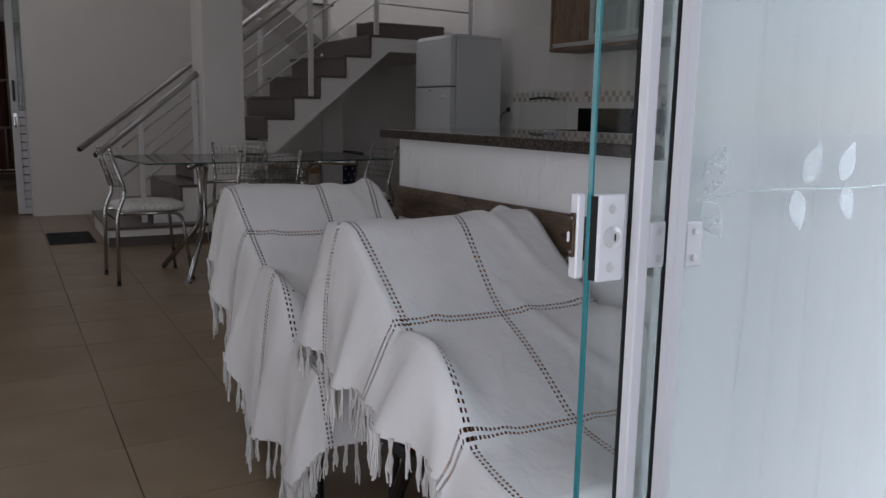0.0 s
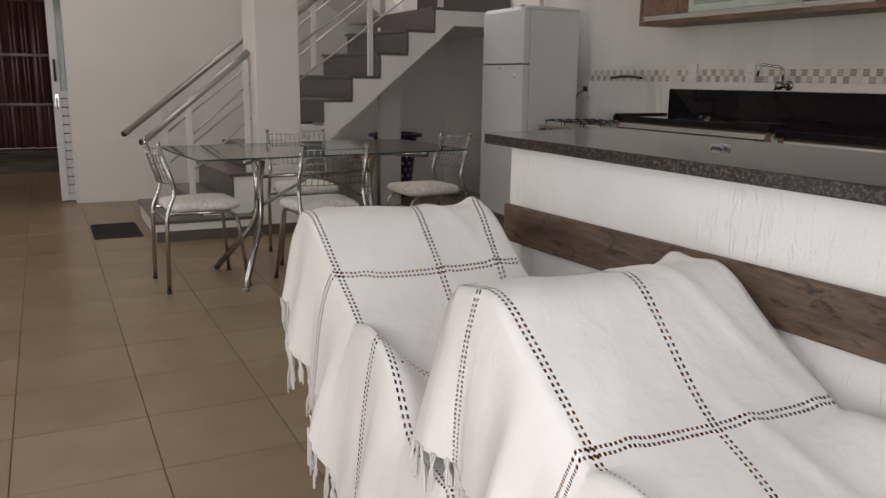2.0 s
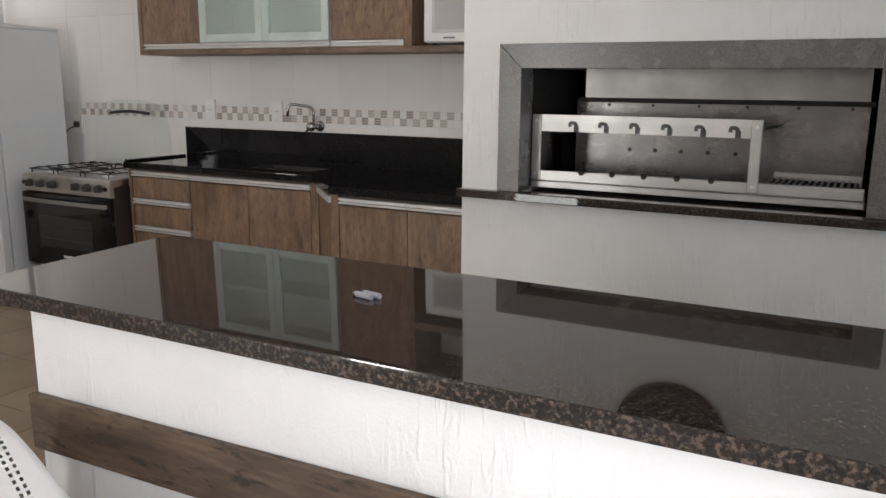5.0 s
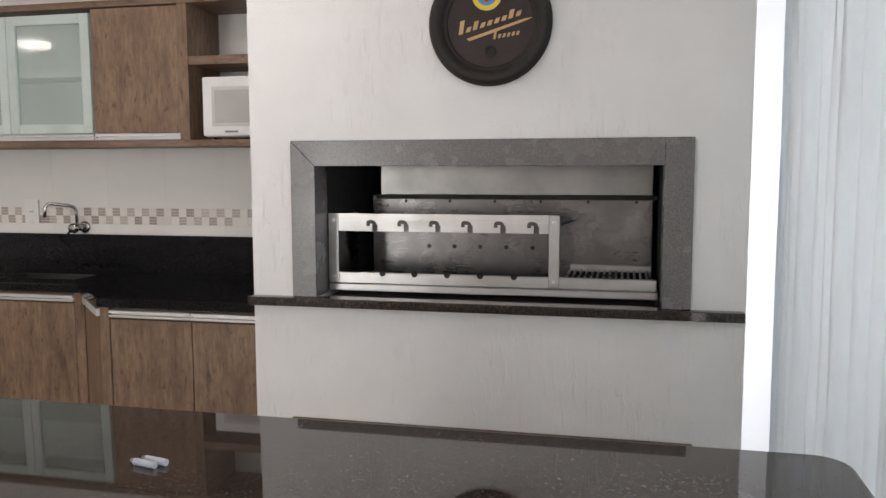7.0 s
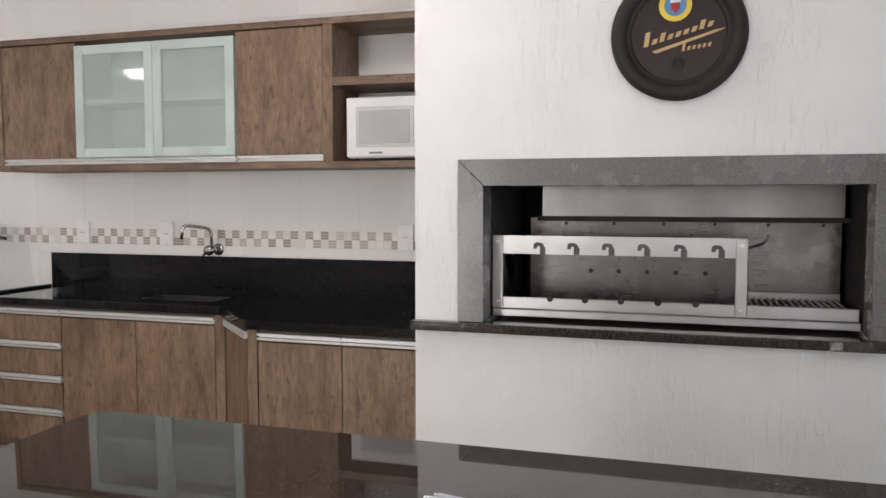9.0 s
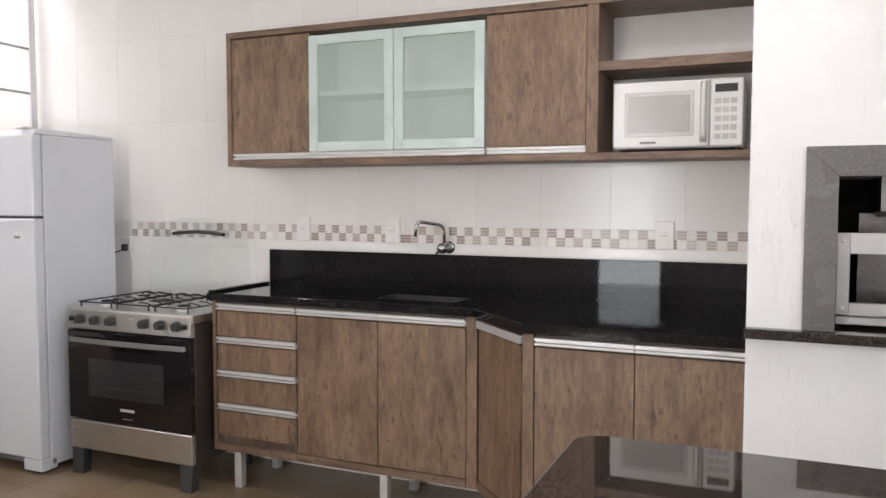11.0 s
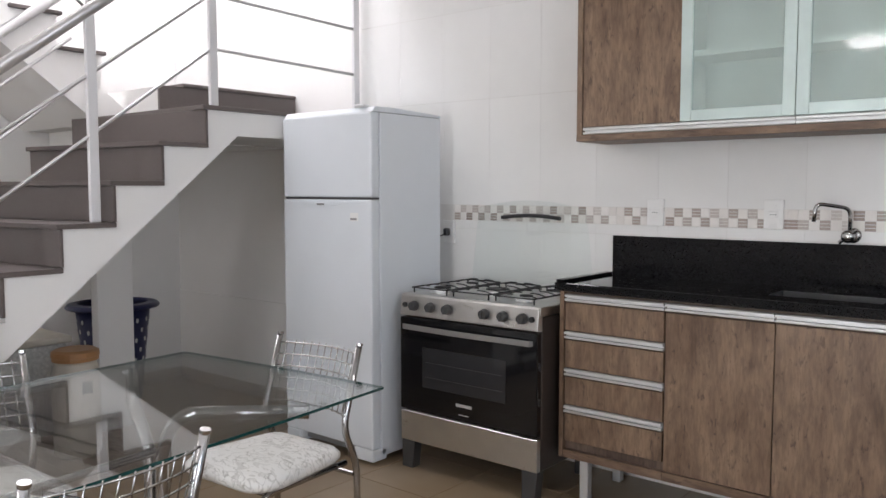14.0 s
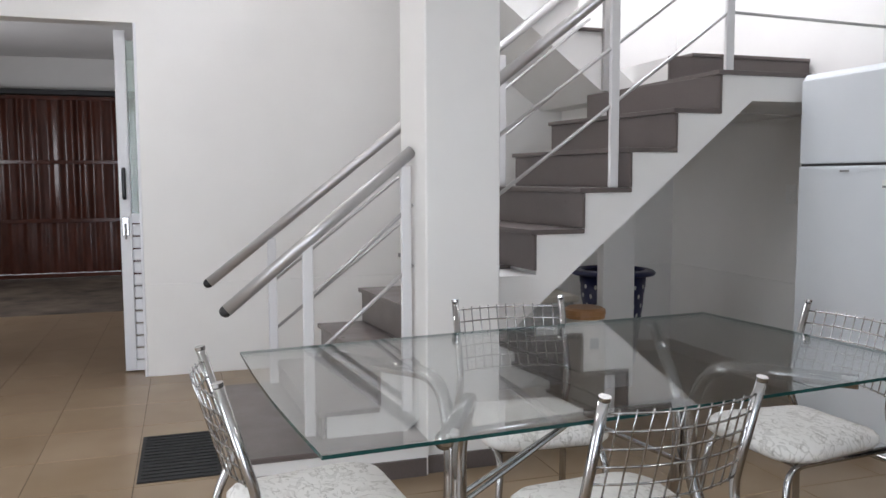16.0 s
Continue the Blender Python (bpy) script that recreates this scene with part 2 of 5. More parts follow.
MOSAIC = tinted_pieces("cream_mosaic_tile", [(0.80, 0.765, 0.72), (0.77, 0.735, 0.69), (0.82, 0.79, 0.75), (0.74, 0.70, 0.655)], 0.3, vary=0.03, scale=60)
MOSAIC_S = tinted_pieces("striped_mosaic_tile", [(0.56, 0.50, 0.455), (0.44, 0.375, 0.33), (0.64, 0.585, 0.535), (0.49, 0.435, 0.39), (0.38, 0.31, 0.27)], 0.3, vary=0.12, scale=90)
FLOOR_T = tinted_pieces("floor_tile", [(0.290, 0.217, 0.140), (0.316, 0.239, 0.158), (0.302, 0.228, 0.148)], 0.30, vary=0.13, scale=2.6, bump=0.0, warm=(1.0, 0.92, 0.80), detail=2)
FLOOR_G = plain("floor_grout", (0.13, 0.098, 0.07), 0.85, vary=0.75, scale=3.0)
STAIR = stone("stair_granite", (0.108, 0.089, 0.082), (0.126, 0.105, 0.097), (0.150, 0.126, 0.116), 0.34, 170, 0.25)
BAR_ST = stone("brown_granite", (0.014, 0.011, 0.010), (0.045, 0.034, 0.029), (0.16, 0.125, 0.105), 0.025, 170, 0.45)
BAR_EDGE = stone("brown_granite_edge", (0.008, 0.006, 0.005), (0.034, 0.025, 0.020), (0.19, 0.140, 0.110), 0.34, 120, 0.75, 0.3)
BLACK_ST = stone("black_granite", (0.004, 0.004, 0.0045), (0.008, 0.008, 0.009), (0.045, 0.045, 0.047), 0.03, 150, 0.28, 0.22)
GREY_ST = stone("grey_granite", (0.115, 0.108, 0.104), (0.165, 0.158, 0.153), (0.25, 0.24, 0.232), 0.26, 170, 0.5)
WOOD = timber("cabinet_oak", (0.315, 0.212, 0.138), (0.240, 0.156, 0.099), (0.112, 0.069, 0.044), "z", 0.5, 1.25, 0.35)
WOOD_X = timber("cabinet_oak_rail", (0.29, 0.195, 0.130), (0.205, 0.134, 0.088), (0.095, 0.058, 0.039), "x", 0.5, 1.25, 0.35)
RAILWOOD = timber("dark_board", (0.215, 0.150, 0.100), (0.135, 0.090, 0.060), (0.042, 0.028, 0.020), "x", 0.6, 1.0, 1.0)
INNER = timber("cabinet_inside", (0.20, 0.14, 0.10), (0.14, 0.095, 0.07), (0.07, 0.045, 0.035), "z")
CHROME = plain("chrome", (0.46, 0.455, 0.45), 0.15, 1.0, vary=0.10, scale=18, bump=0.0, rvar=0.06)
ALU = plain("brushed_aluminium", (0.72, 0.72, 0.71), 0.5, 0.65, vary=0.05, bump=0.0)
RAILING = plain("silver_painted_steel", (0.52, 0.51, 0.505), 0.36, 0.7, vary=0.06, bump=0.02)
STEEL = steel("stainless", (0.66, 0.65, 0.63), 0.28)
# Stained steel, darkened further to carry the shade inside the grill opening.
STEEL_D = steel("darkened_stained_stainless", (0.20, 0.19, 0.185), 0.25, stain=0.8)
STEEL_R = steel("grill_stainless", (0.52, 0.51, 0.495), 0.34, stain=0.45)
SOOT = plain("sooty_brick", (0.03, 0.028, 0.026), 0.8, vary=0.4, scale=14, bump=0.3, bscale=40)
ENAMEL = plain("white_enamel", (0.74, 0.77, 0.80), 0.22, vary=0.02, bump=0.02, bscale=220, rvar=0.05)
PLASTIC_W = plain("white_plastic", (0.78, 0.78, 0.77), 0.35, vary=0.03)
PLASTIC_K = plain("black_plastic", (0.015, 0.015, 0.016), 0.4)
PLASTIC_D = plain("dark_grey_plastic", (0.055, 0.054, 0.054), 0.4)
PLASTIC_G = plain("grey_plastic", (0.22, 0.22, 0.22), 0.4)
BLACKGLASS = plain("black_glass", (0.006, 0.006, 0.007), 0.05, bump=0.0, rvar=0.02)
OVENWIN = plain("oven_window", (0.03, 0.03, 0.032), 0.06, bump=0.0, rvar=0.02)
IRON = plain("cast_iron", (0.012, 0.012, 0.012), 0.55, bump=0.2)
GLASS = clear_glass("clear_glass")
TABLEGLASS = clear_glass("table_glass", (0.98, 0.992, 0.986), 0.10)
TEALEDGE = plain("teal_cut_edge", (0.03, 0.21, 0.235), 0.08, bump=0.0)
RUST = plain("rusty_metal", (0.11, 0.065, 0.04), 0.6, 0.5, vary=0.5, scale=90, bump=0.3)
POST = plain("pale_painted_steel", (0.70, 0.69, 0.69), 0.45, vary=0.04, bump=0.02)
GLASSEDGE = plain("green_glass_edge", (0.014, 0.062, 0.056), 0.05, bump=0.0)
FROST = frosted("frosted_glass", (0.70, 0.78, 0.73))
SHEER = sheer("sheer_curtain", (0.74, 0.785, 0.80))
VINYL = plain("frosted_vinyl", (0.86, 0.93, 0.95), 0.5, Alpha=0.27)
WHITE_AL = plain("white_aluminium", (0.76, 0.76, 0.78), 0.35, vary=0.03)
BRUSH = plain("black_brush_seal", (0.01, 0.01, 0.01), 0.9, bump=0.5, bscale=400)
BLACKWOOD = plain("black_lacquered_wood", (0.010, 0.008, 0.007), 0.35)
ORANGE = plain("orange_cushion", (0.55, 0.20, 0.04), 0.85, vary=0.2, scale=20, bump=0.3, bscale=300)
TASSEL = plain("white_fringe", (0.72, 0.70, 0.67), 0.9, bump=0.4, bscale=500)
FLORAL = floral("floral_upholstery", (0.78, 0.765, 0.73), (0.25, 0.225, 0.185))
RUBBER = plain("black_rubber", (0.012, 0.012, 0.012), 0.75, bump=0.8, bscale=90)
CASK = plain("dark_cask_wood", (0.009, 0.005, 0.0035), 0.62, vary=0.5, scale=14, bump=0.15, bscale=60)
CASK_IN = plain("brown_cask_face", (0.020, 0.0075, 0.005), 0.55, vary=0.3, scale=12, bump=0.1, bscale=60)
GOLD = plain("gold_paint", (0.55, 0.36, 0.17), 0.5)
YELLOW = plain("yellow_paint", (0.75, 0.55, 0.06), 0.5)
BLUE = plain("blue_paint", (0.10, 0.25, 0.50), 0.5)
RED = plain("red_paint", (0.35, 0.03, 0.03), 0.5)
NAVY = plain("navy_plastic", (0.012, 0.014, 0.06), 0.35)
TAN = plain("tan_lid", (0.42, 0.22, 0.09), 0.4)
CREAM = plain("cream_plastic", (0.60, 0.56, 0.48), 0.4)
DOTS = plain("patterned_box", (0.55, 0.55, 0.52), 0.5, vary=0.3, scale=60)
GARAGE = plain("brown_corrugated", (0.085, 0.028, 0.018), 0.20, vary=0.35, scale=10, bump=0.15, bscale=30, stretch=(1, 1, 0.3))
EARTH = plain("patio_ground", (0.28, 0.26, 0.22), 0.85, vary=0.2, scale=1.5, bump=0.3, bscale=30)
LAMP = glow("lamp_glass", (1.0, 0.97, 0.92), 26.0)
DAY = glow("daylight_gap", (1.0, 1.0, 0.98), 2.5)
CLOTH = openwork_cloth("openwork_cloth", (0.80, 0.785, 0.765), (0.03, 0.35), (0.46, 0.80))
CLOTH_FAR = openwork_cloth("openwork_cloth_three_rows", (0.80, 0.785, 0.765), (0.02, 0.33, 0.52), (0.46, 0.80))


# ---- building helpers ----
ORIGIN = {}


def thing(name, label, category, at=(0, 0, 0), group="", kind=""):
    ob = tagged(new(name), label, category, group, kind)
    ob.location = at
    ORIGIN[ob] = Vector(at)
    return ob


def link_mesh(name, bm, material):
    me = bpy.data.meshes.new(name)
    bm.normal_update()
    bm.to_mesh(me)
    bm.free()
    for m in material if isinstance(material, (list, tuple)) else (material,):
        me.materials.append(m)
    return new(name, me)


def part(name, bm, material, parent, label="", smooth=False):
    """One mesh object under a thing or part; the bmesh is given in the thing's world frame."""
    o = ORIGIN[parent]
    bmesh.ops.translate(bm, verts=bm.verts, vec=-o)
    if smooth:
        for f in bm.faces:
            f.smooth = True
    ob = link_mesh(name, bm, material)
    ob.parent = parent
    ORIGIN[ob] = o
    if label:
        ob["label"] = label
    return ob


def solid(name, bm, material, label, category, kind="", group="", smooth=False):
    """A thing, or a piece of the setting, that is one mesh."""
    if smooth:
        for f in bm.faces:
            f.smooth = True
    ob = link_mesh(name, bm, material)
    ORIGIN[ob] = Vector((0, 0, 0))
    return tagged(ob, label, category, group, kind)


def add_box(bm, x0, x1, y0, y1, z0, z1, bevel=0.0, mat=0, segs=1):
    r = bmesh.ops.create_cube(bm, size=1.0)
    vs = r["verts"]
    for v in vs:
        v.co = Vector(((x0 + x1) / 2 + v.co.x * (x1 - x0), (y0 + y1) / 2 + v.co.y * (y1 - y0), (z0 + z1) / 2 + v.co.z * (z1 - z0)))
    fs = {f for v in vs for f in v.link_faces}
    if bevel > 0:
        es = list({e for v in vs for e in v.link_edges})
        out = bmesh.ops.bevel(bm, geom=es, offset=bevel, segments=segs, affect="EDGES", profile=0.6)
        fs |= set(out["faces"])
    for f in fs:
        if f.is_valid:
            f.material_index = mat
    return bm


def box(x0, x1, y0, y1, z0, z1, bevel=0.0, segs=1):
    return add_box(bmesh.new(), x0, x1, y0, y1, z0, z1, bevel, 0, segs)


def add_tube(bm, pts, r, n=10, caps=True, flat=1.0):
    """A tube of radius r along the points."""
    pts = [Vector(p) for p in pts]
    rings = []
    up0 = None
    for i, p in enumerate(pts):
        d = (pts[min(i + 1, len(pts) - 1)] - pts[max(i - 1, 0)]).normalized()
        if up0 is None:
            up0 = Vector((0, 0, 1)) if abs(d.z) < 0.9 else Vector((0, 1, 0))
        a = d.cross(up0).normalized()
        b = a.cross(d).normalized()
        up0 = b
        rings.append([bm.verts.new(p + (a * math.cos(k * math.tau / n) + b * math.sin(k * math.tau / n) * flat) * r) for k in range(n)])
    for u, w in zip(rings, rings[1:]):
        for k in range(n):
            bm.faces.new((u[k], u[(k + 1) % n], w[(k + 1) % n], w[k]))
    if caps:
        bm.faces.new(rings[0][::-1])
        bm.faces.new(rings[-1])
    return bm


def tube(pts, r, n=10, flat=1.0):
    bm = add_tube(bmesh.new(), pts, r, n, True, flat)
    bmesh.ops.recalc_face_normals(bm, faces=bm.faces)
    return bm


def rounded(pts, r, steps=5):
    """The polyline with its corners rounded."""
    pts = [Vector(p) for p in pts]
    out = [pts[0]]
    for a, b, c in zip(pts, pts[1:], pts[2:]):
        u, w = a - b, c - b
        k = min(r, u.length * 0.48, w.length * 0.48)
        p, q = b + u.normalized() * k, b + w.normalized() * k
        for i in range(steps + 1):
            t = i / steps
            out.append(p * (1 - t) ** 2 + b * 2 * t * (1 - t) + q * t * t)
    return out + [pts[-1]]


def prism(outline, axis, a, b, bevel=0.0):
    """An outline in the plane across an axis, drawn out from a to b."""
    bm = bmesh.new()

    def at(p, w):
        return {"x": (w, p[0], p[1]), "y": (p[0], w, p[1]), "z": (p[0], p[1], w)}[axis]

    lo = [bm.verts.new(at(p, a)) for p in outline]
    hi = [bm.verts.new(at(p, b)) for p in outline]
    n = len(outline)
    for i in range(n):
        bm.faces.new((lo[i], lo[(i + 1) % n], hi[(i + 1) % n], hi[i]))
    bm.faces.new(lo[::-1])
    bm.faces.new(hi)
    bmesh.ops.recalc_face_normals(bm, faces=bm.faces)
    if bevel:
        bmesh.ops.bevel(bm, geom=list(bm.edges), offset=bevel, segments=2, affect="EDGES", profile=0.6)
    return bm


def lathe(profile, centre, n=28, axis="z", hollow=False):
    """A turned shape: (radius, height) pairs about an axis through centre."""
    bm = bmesh.new()
    cx, cy, cz = centre
    rings = []
    for r, h in profile:
        ring = []
        for k in range(n):
            a = k * math.tau / n
            c, s = r * math.cos(a), r * math.sin(a)
            ring.append(bm.verts.new((cx + c, cy + s, cz + h) if axis == "z" else (cx + c, cy + h, cz + s)))
        rings.append(ring)
    for u, w in zip(rings, rings[1:] + (rings[:1] if hollow else [])):
        for k in range(n):
            bm.faces.new((u[k], u[(k + 1) % n], w[(k + 1) % n], w[k]))
    if not hollow:
        bm.faces.new(rings[0])
        bm.faces.new(rings[-1])
    bmesh.ops.recalc_face_normals(bm, faces=bm.faces)
    return bm


def round_rect(x0, x1, y0, y1, r, steps=6):
    pts = []
    for cx, cy, a0 in ((x1 - r, y1 - r, 0), (x0 + r, y1 - r, 90), (x0 + r, y0 + r, 180), (x1 - r, y0 + r, 270)):
        for i in range(steps + 1):
            a = radians(a0 + 90 * i / steps)
            pts.append((cx + r * math.cos(a), cy + r * math.sin(a)))
    return pts


def structure(name, bm, material, label):
    return solid(name, bm, material, label, "structure", "structure")


# ---- the house ----
WX, NY, EX, SY, CEILZ = -8.57, 4.56, -0.66, -1.8, 2.75
structure("ground", prism([(-60, -60), (60, -60), (60, 60), (-60, 60)], "z", -0.5, -0.03), EARTH, "bare pale ground around the house")
floor = structure("floor", box(-14.6, EX + 0.25, -2.0, NY + 0.15, -0.02, -0.004), FLOOR_G, "beige tile floor with dark joints")

# north kitchen wall, west wall with the garage doorway, south wall with a glazed door
wall_north = structure("wall_north", box(-8.8, -0.5, NY + 0.008, NY + 0.2, 0, 5.3), PAINT, "white painted kitchen wall behind the tiles")
bm = box(-8.72, WX, -2.0, -0.25, 0, 5.3)
add_box(bm, -8.72, WX, 0.772, NY + 0.0078, 0, 5.3)
add_box(bm, -8.72, WX, -0.25, 0.772, 2.18, 5.3)
structure("wall_west", bm, PAINT, "plain white painted wall with a doorway")
bm = box(WX, -4.70, SY - 0.15, SY, 0, CEILZ)
add_box(bm, -3.82, -0.5, SY - 0.15, SY, 0, CEILZ)
add_box(bm, -4.70, -3.82, SY - 0.15, SY, 2.12, CEILZ)
structure("wall_south", bm, PAINT, "plain white painted wall with a garden door")
bm = box(EX - 0.08, EX + 0.12, SY, -0.75, 0, CEILZ)
add_box(bm, EX - 0.08, EX + 0.12, -0.75, NY, 2.32, CEILZ)
structure("wall_east", bm, PAINT, "white wall over and beside the patio doors")
bm = box(-6.45, -0.3, -2.0, NY + 0.2, CEILZ, CEILZ + 0.2)
add_box(bm, -8.72, -6.45, -2.0, 1.1, CEILZ, CEILZ + 0.2)
structure("ceiling", bm, CEIL, "flat white painted ceiling")
bm = box(-6.45, -6.33, 1.1, NY, CEILZ + 0.2, 5.3)
add_box(bm, -8.72, -6.33, 0.98, 1.1, CEILZ + 0.2, 5.3)
structure("wall_stairwell", bm, PAINT, "white upper walls round the stairwell")
bm = box(-8.8, -6.3, 0.9, 2.1, 5.3, 5.45)
add_box(bm, -8.8, -6.3, 4.3, 4.8, 5.3, 5.45)
add_box(bm, -8.8, -8.35, 2.1, 4.3, 5.3, 5.45)
add_box(bm, -6.65, -6.3, 2.1, 4.3, 5.3, 5.45)
structure("ceiling_stairwell", bm, CEIL, "stairwell ceiling round the skylight")

# low tiled dado on the west wall and below the stairs
structure("trim_dado", box(WX, WX + 0.006, 0.776, NY - 0.006, 0, 0.585, 0.002), PAINT, "pale tiled dado along the wall")
structure("trim_dado_under_stairs", box(WX + 0.006, -6.60, NY - 0.004, NY + 0.008, 0, 0.585, 0.002), PAINT, "pale tiled dado under the stairs")
structure("doorframe_west", box(-8.70, WX + 0.004, 0.755, 0.7715, 0, 2.18, 0.003), WHITE_AL, "white door jamb")

# garage beyond the doorway; its south opening is added unseen for the fill light
bm = box(-14.6, -14.45, -2.6, 2.4, 0, 2.9)
add_box(bm, -14.45, -8.72, 0.95, 1.1, 0, 2.9)
add_box(bm, -14.45, -12.4, -2.15, -2.0, 0, 2.9)
add_box(bm, -10.6, -8.72, -2.15, -2.0, 0, 2.9)
add_box(bm, -12.4, -10.6, -2.15, -2.0, 0, 1.0)
add_box(bm, -12.4, -10.6, -2.15, -2.0, 2.0, 2.9)
structure("wall_garage", bm, PAINT, "dim white garage walls")
structure("ceiling_garage", box(-14.6, -8.72, -2.6, 2.4, 2.75, 2.9), CEIL, "dim garage ceiling")
gd = thing("garage_door", "closed dark brown corrugated garage door with horizontal rails", "garage door", (-14.3, -0.5, 0))
for z0, z1 in ((0.06, 0.70), (0.74, 1.43), (1.47, 2.22)):
    bm = bmesh.new()
    cols = []
    for i in range(241):
        y = -1.95 + 2.85 * i / 240
        x = -14.33 + (0.012 if z0 < 0.5 else 0.028) * math.sin(i * math.tau / 15.0 + 0.9 * math.sin(i * 0.13)) + 0.005 * math.sin(i * 0.9)
        cols.append((bm.verts.new((x, y, z0)), bm.verts.new((x, y, z1))))
    for a, b in zip(cols, cols[1:]):
        bm.faces.new((a[0], b[0], b[1], a[1]))
    part("panel", bm, GARAGE, gd, smooth=True)
for z in (0.03, 0.72, 1.45, 2.24):
    part("rail", box(-14.36, -14.28, -1.95, 0.90, z - 0.025, z + 0.025, 0.005), GARAGE, gd)
part("lintel_track", box(-14.40, -14.26, -1.95, 0.92, 2.27, 2.34, 0.01), PLASTIC_K, gd)
part("light_gap", box(-14.42, -14.40, -1.9, 0.85, 0.0, 0.03), DAY, gd, "daylight under the door")

# sliding aluminium door pushed back into the doorway
sd = thing("door_1", "white aluminium sliding door, slid open, frosted upper pane", "door", (-8.68, 0.8, 0))
part("stile", box(-8.76, -8.725, 0.632, 0.70, 0.01, 2.16, 0.004), WHITE_AL, sd)
part("pane", box(-8.748, -8.742, 0.70, 1.4, 1.02, 2.10), FROST, sd)
part("rail", box(-8.76, -8.725, 0.70, 1.4, 0.96, 1.02, 0.003), WHITE_AL, sd)
for i in range(11):
    part("slat", box(-8.755, -8.732, 0.70, 1.4, 0.08 + i * 0.08, 0.152 + i * 0.08, 0.008), WHITE_AL, sd)
part("rail", box(-8.76, -8.725, 0.70, 1.4, 0.01, 0.075, 0.003), WHITE_AL, sd)
part("pull_handle", tube(rounded([(-8.725, 0.664, 1.12), (-8.69, 0.664, 1.12), (-8.69, 0.664, 1.30), (-8.725, 0.664, 1.30)], 0.02), 0.012), PLASTIC_K, sd, "black pull handle")
part("lock", box(-8.725, -8.712, 0.644, 0.684, 0.88, 1.00, 0.004), CHROME, sd)
part("lever", tube([(-8.70, 0.664, 0.96), (-8.695, 0.664, 0.86)], 0.008), CHROME, sd)

# garden door in the south wall
gdn = thing("door_2", "glazed white aluminium garden door, closed", "door", (-4.26, SY - 0.08, 0))
for x0, x1 in ((-4.70, -4.63), (-3.89, -3.82)):
    part("stile", box(x0, x1, SY - 0.12, SY - 0.06, 0, 2.12, 0.004), WHITE_AL, gdn)
part("rail", box(-4.63, -3.89, SY - 0.12, SY - 0.06, 0, 0.08, 0.004), WHITE_AL, gdn)
part("rail", box(-4.63, -3.89, SY - 0.12, SY - 0.06, 2.05, 2.12, 0.004), WHITE_AL, gdn)
pane = part("pane", box(-4.63, -3.89, SY - 0.093, SY - 0.087, 0.08, 2.05), GLASS, gdn)
pane.visible_shadow = False

# glass sheets of the patio front, pushed aside on their tracks
part_win = thing("window_1", "frameless sliding glass sheets with white aluminium edge profiles", "glass door", (EX, 2.9, 0))
for y0, y1, x, prof in ((1.188, 2.05, -0.672, False), (1.262, 2.12, -0.656, True), (1.314, 2.25, -0.639, True), (2.20, 3.02, -0.672, True), (3.0, 3.8, -0.656, True), (3.78, 4.55, -0.672, False)):
    pn = part("pane", box(x - 0.004, x + 0.004, y0, y1, 0.04, 2.28), GLASS, part_win)
    pn.visible_shadow = False
    if prof:
        part("profile", box(x - 0.009, x + 0.009, y0 - 0.009, y0 + 0.011, 0.03, 2.29, 0.002), WHITE_AL, part_win)
        part("brush_seal", box(x - 0.0135, x - 0.0095, y0 - 0.0110, y0 + 0.004, 0.03, 2.29), BRUSH, part_win)
part("glass_edge", box(-0.6765, -0.6675, 1.1845, 1.1878, 0.04, 2.28), TEALEDGE, part_win, "teal cut glass edge")
part("track", box(-0.72, -0.59, -0.75, NY, 2.28, 2.32, 0.003), WHITE_AL, part_win)
part("sill_track", box(-0.72, -0.59, -0.75, NY, -0.004, 0.03, 0.003), WHITE_AL, part_win)
LX = -0.653
lock = part("lock_case", box(LX - 0.0145, LX, 1.186, 1.232, 0.853, 0.971, 0.002), WHITE_AL, part_win, "white lock case with a key cylinder")
part("flange", prism([(LX, 1.2325), (LX - 0.010, 1.2445), (LX - 0.0135, 1.2445), (LX - 0.014, 1.2325)], "z", 0.855, 0.970), WHITE_AL, lock)
part("rib", box(LX + 0.0002, LX + 0.002, 1.188, 1.1925, 0.854, 0.970, 0.0005), WHITE_AL, lock)
part("strike_plate", box(-0.6945, -0.6775, 1.1705, 1.1835, 0.855, 0.971, 0.002), WHITE_AL, part_win)
lt = part("latch", box(-0.688, -0.6795, 1.1655, 1.1700, 0.885, 0.945, 0.001), RUST, part_win, "rusty worn metal latch")
part("bolt", box(-0.686, -0.681, 1.1585, 1.1653, 0.905, 0.921, 0.002), CHROME, lt)
for z in (0.892, 0.938):
    part("rivet", lathe([(0.003, 0), (0.002, -0.002)], (-0.684, 1.1652, z), 10, "y"), STEEL_D, lt)
part("lock_gasket", box(-0.6670, LX - 0.002, 1.1835, 1.1855, 0.855, 0.969), BRUSH, part_win)


def facing_east(profile, at, n):
    """A small turned boss whose axis points east."""
    bm = lathe(profile, (0, 0, 0), n)
    bmesh.ops.rotate(bm, verts=bm.verts, matrix=Matrix.Rotation(radians(90), 3, "Y"))
    bmesh.ops.translate(bm, verts=bm.verts, vec=at)
    return bm


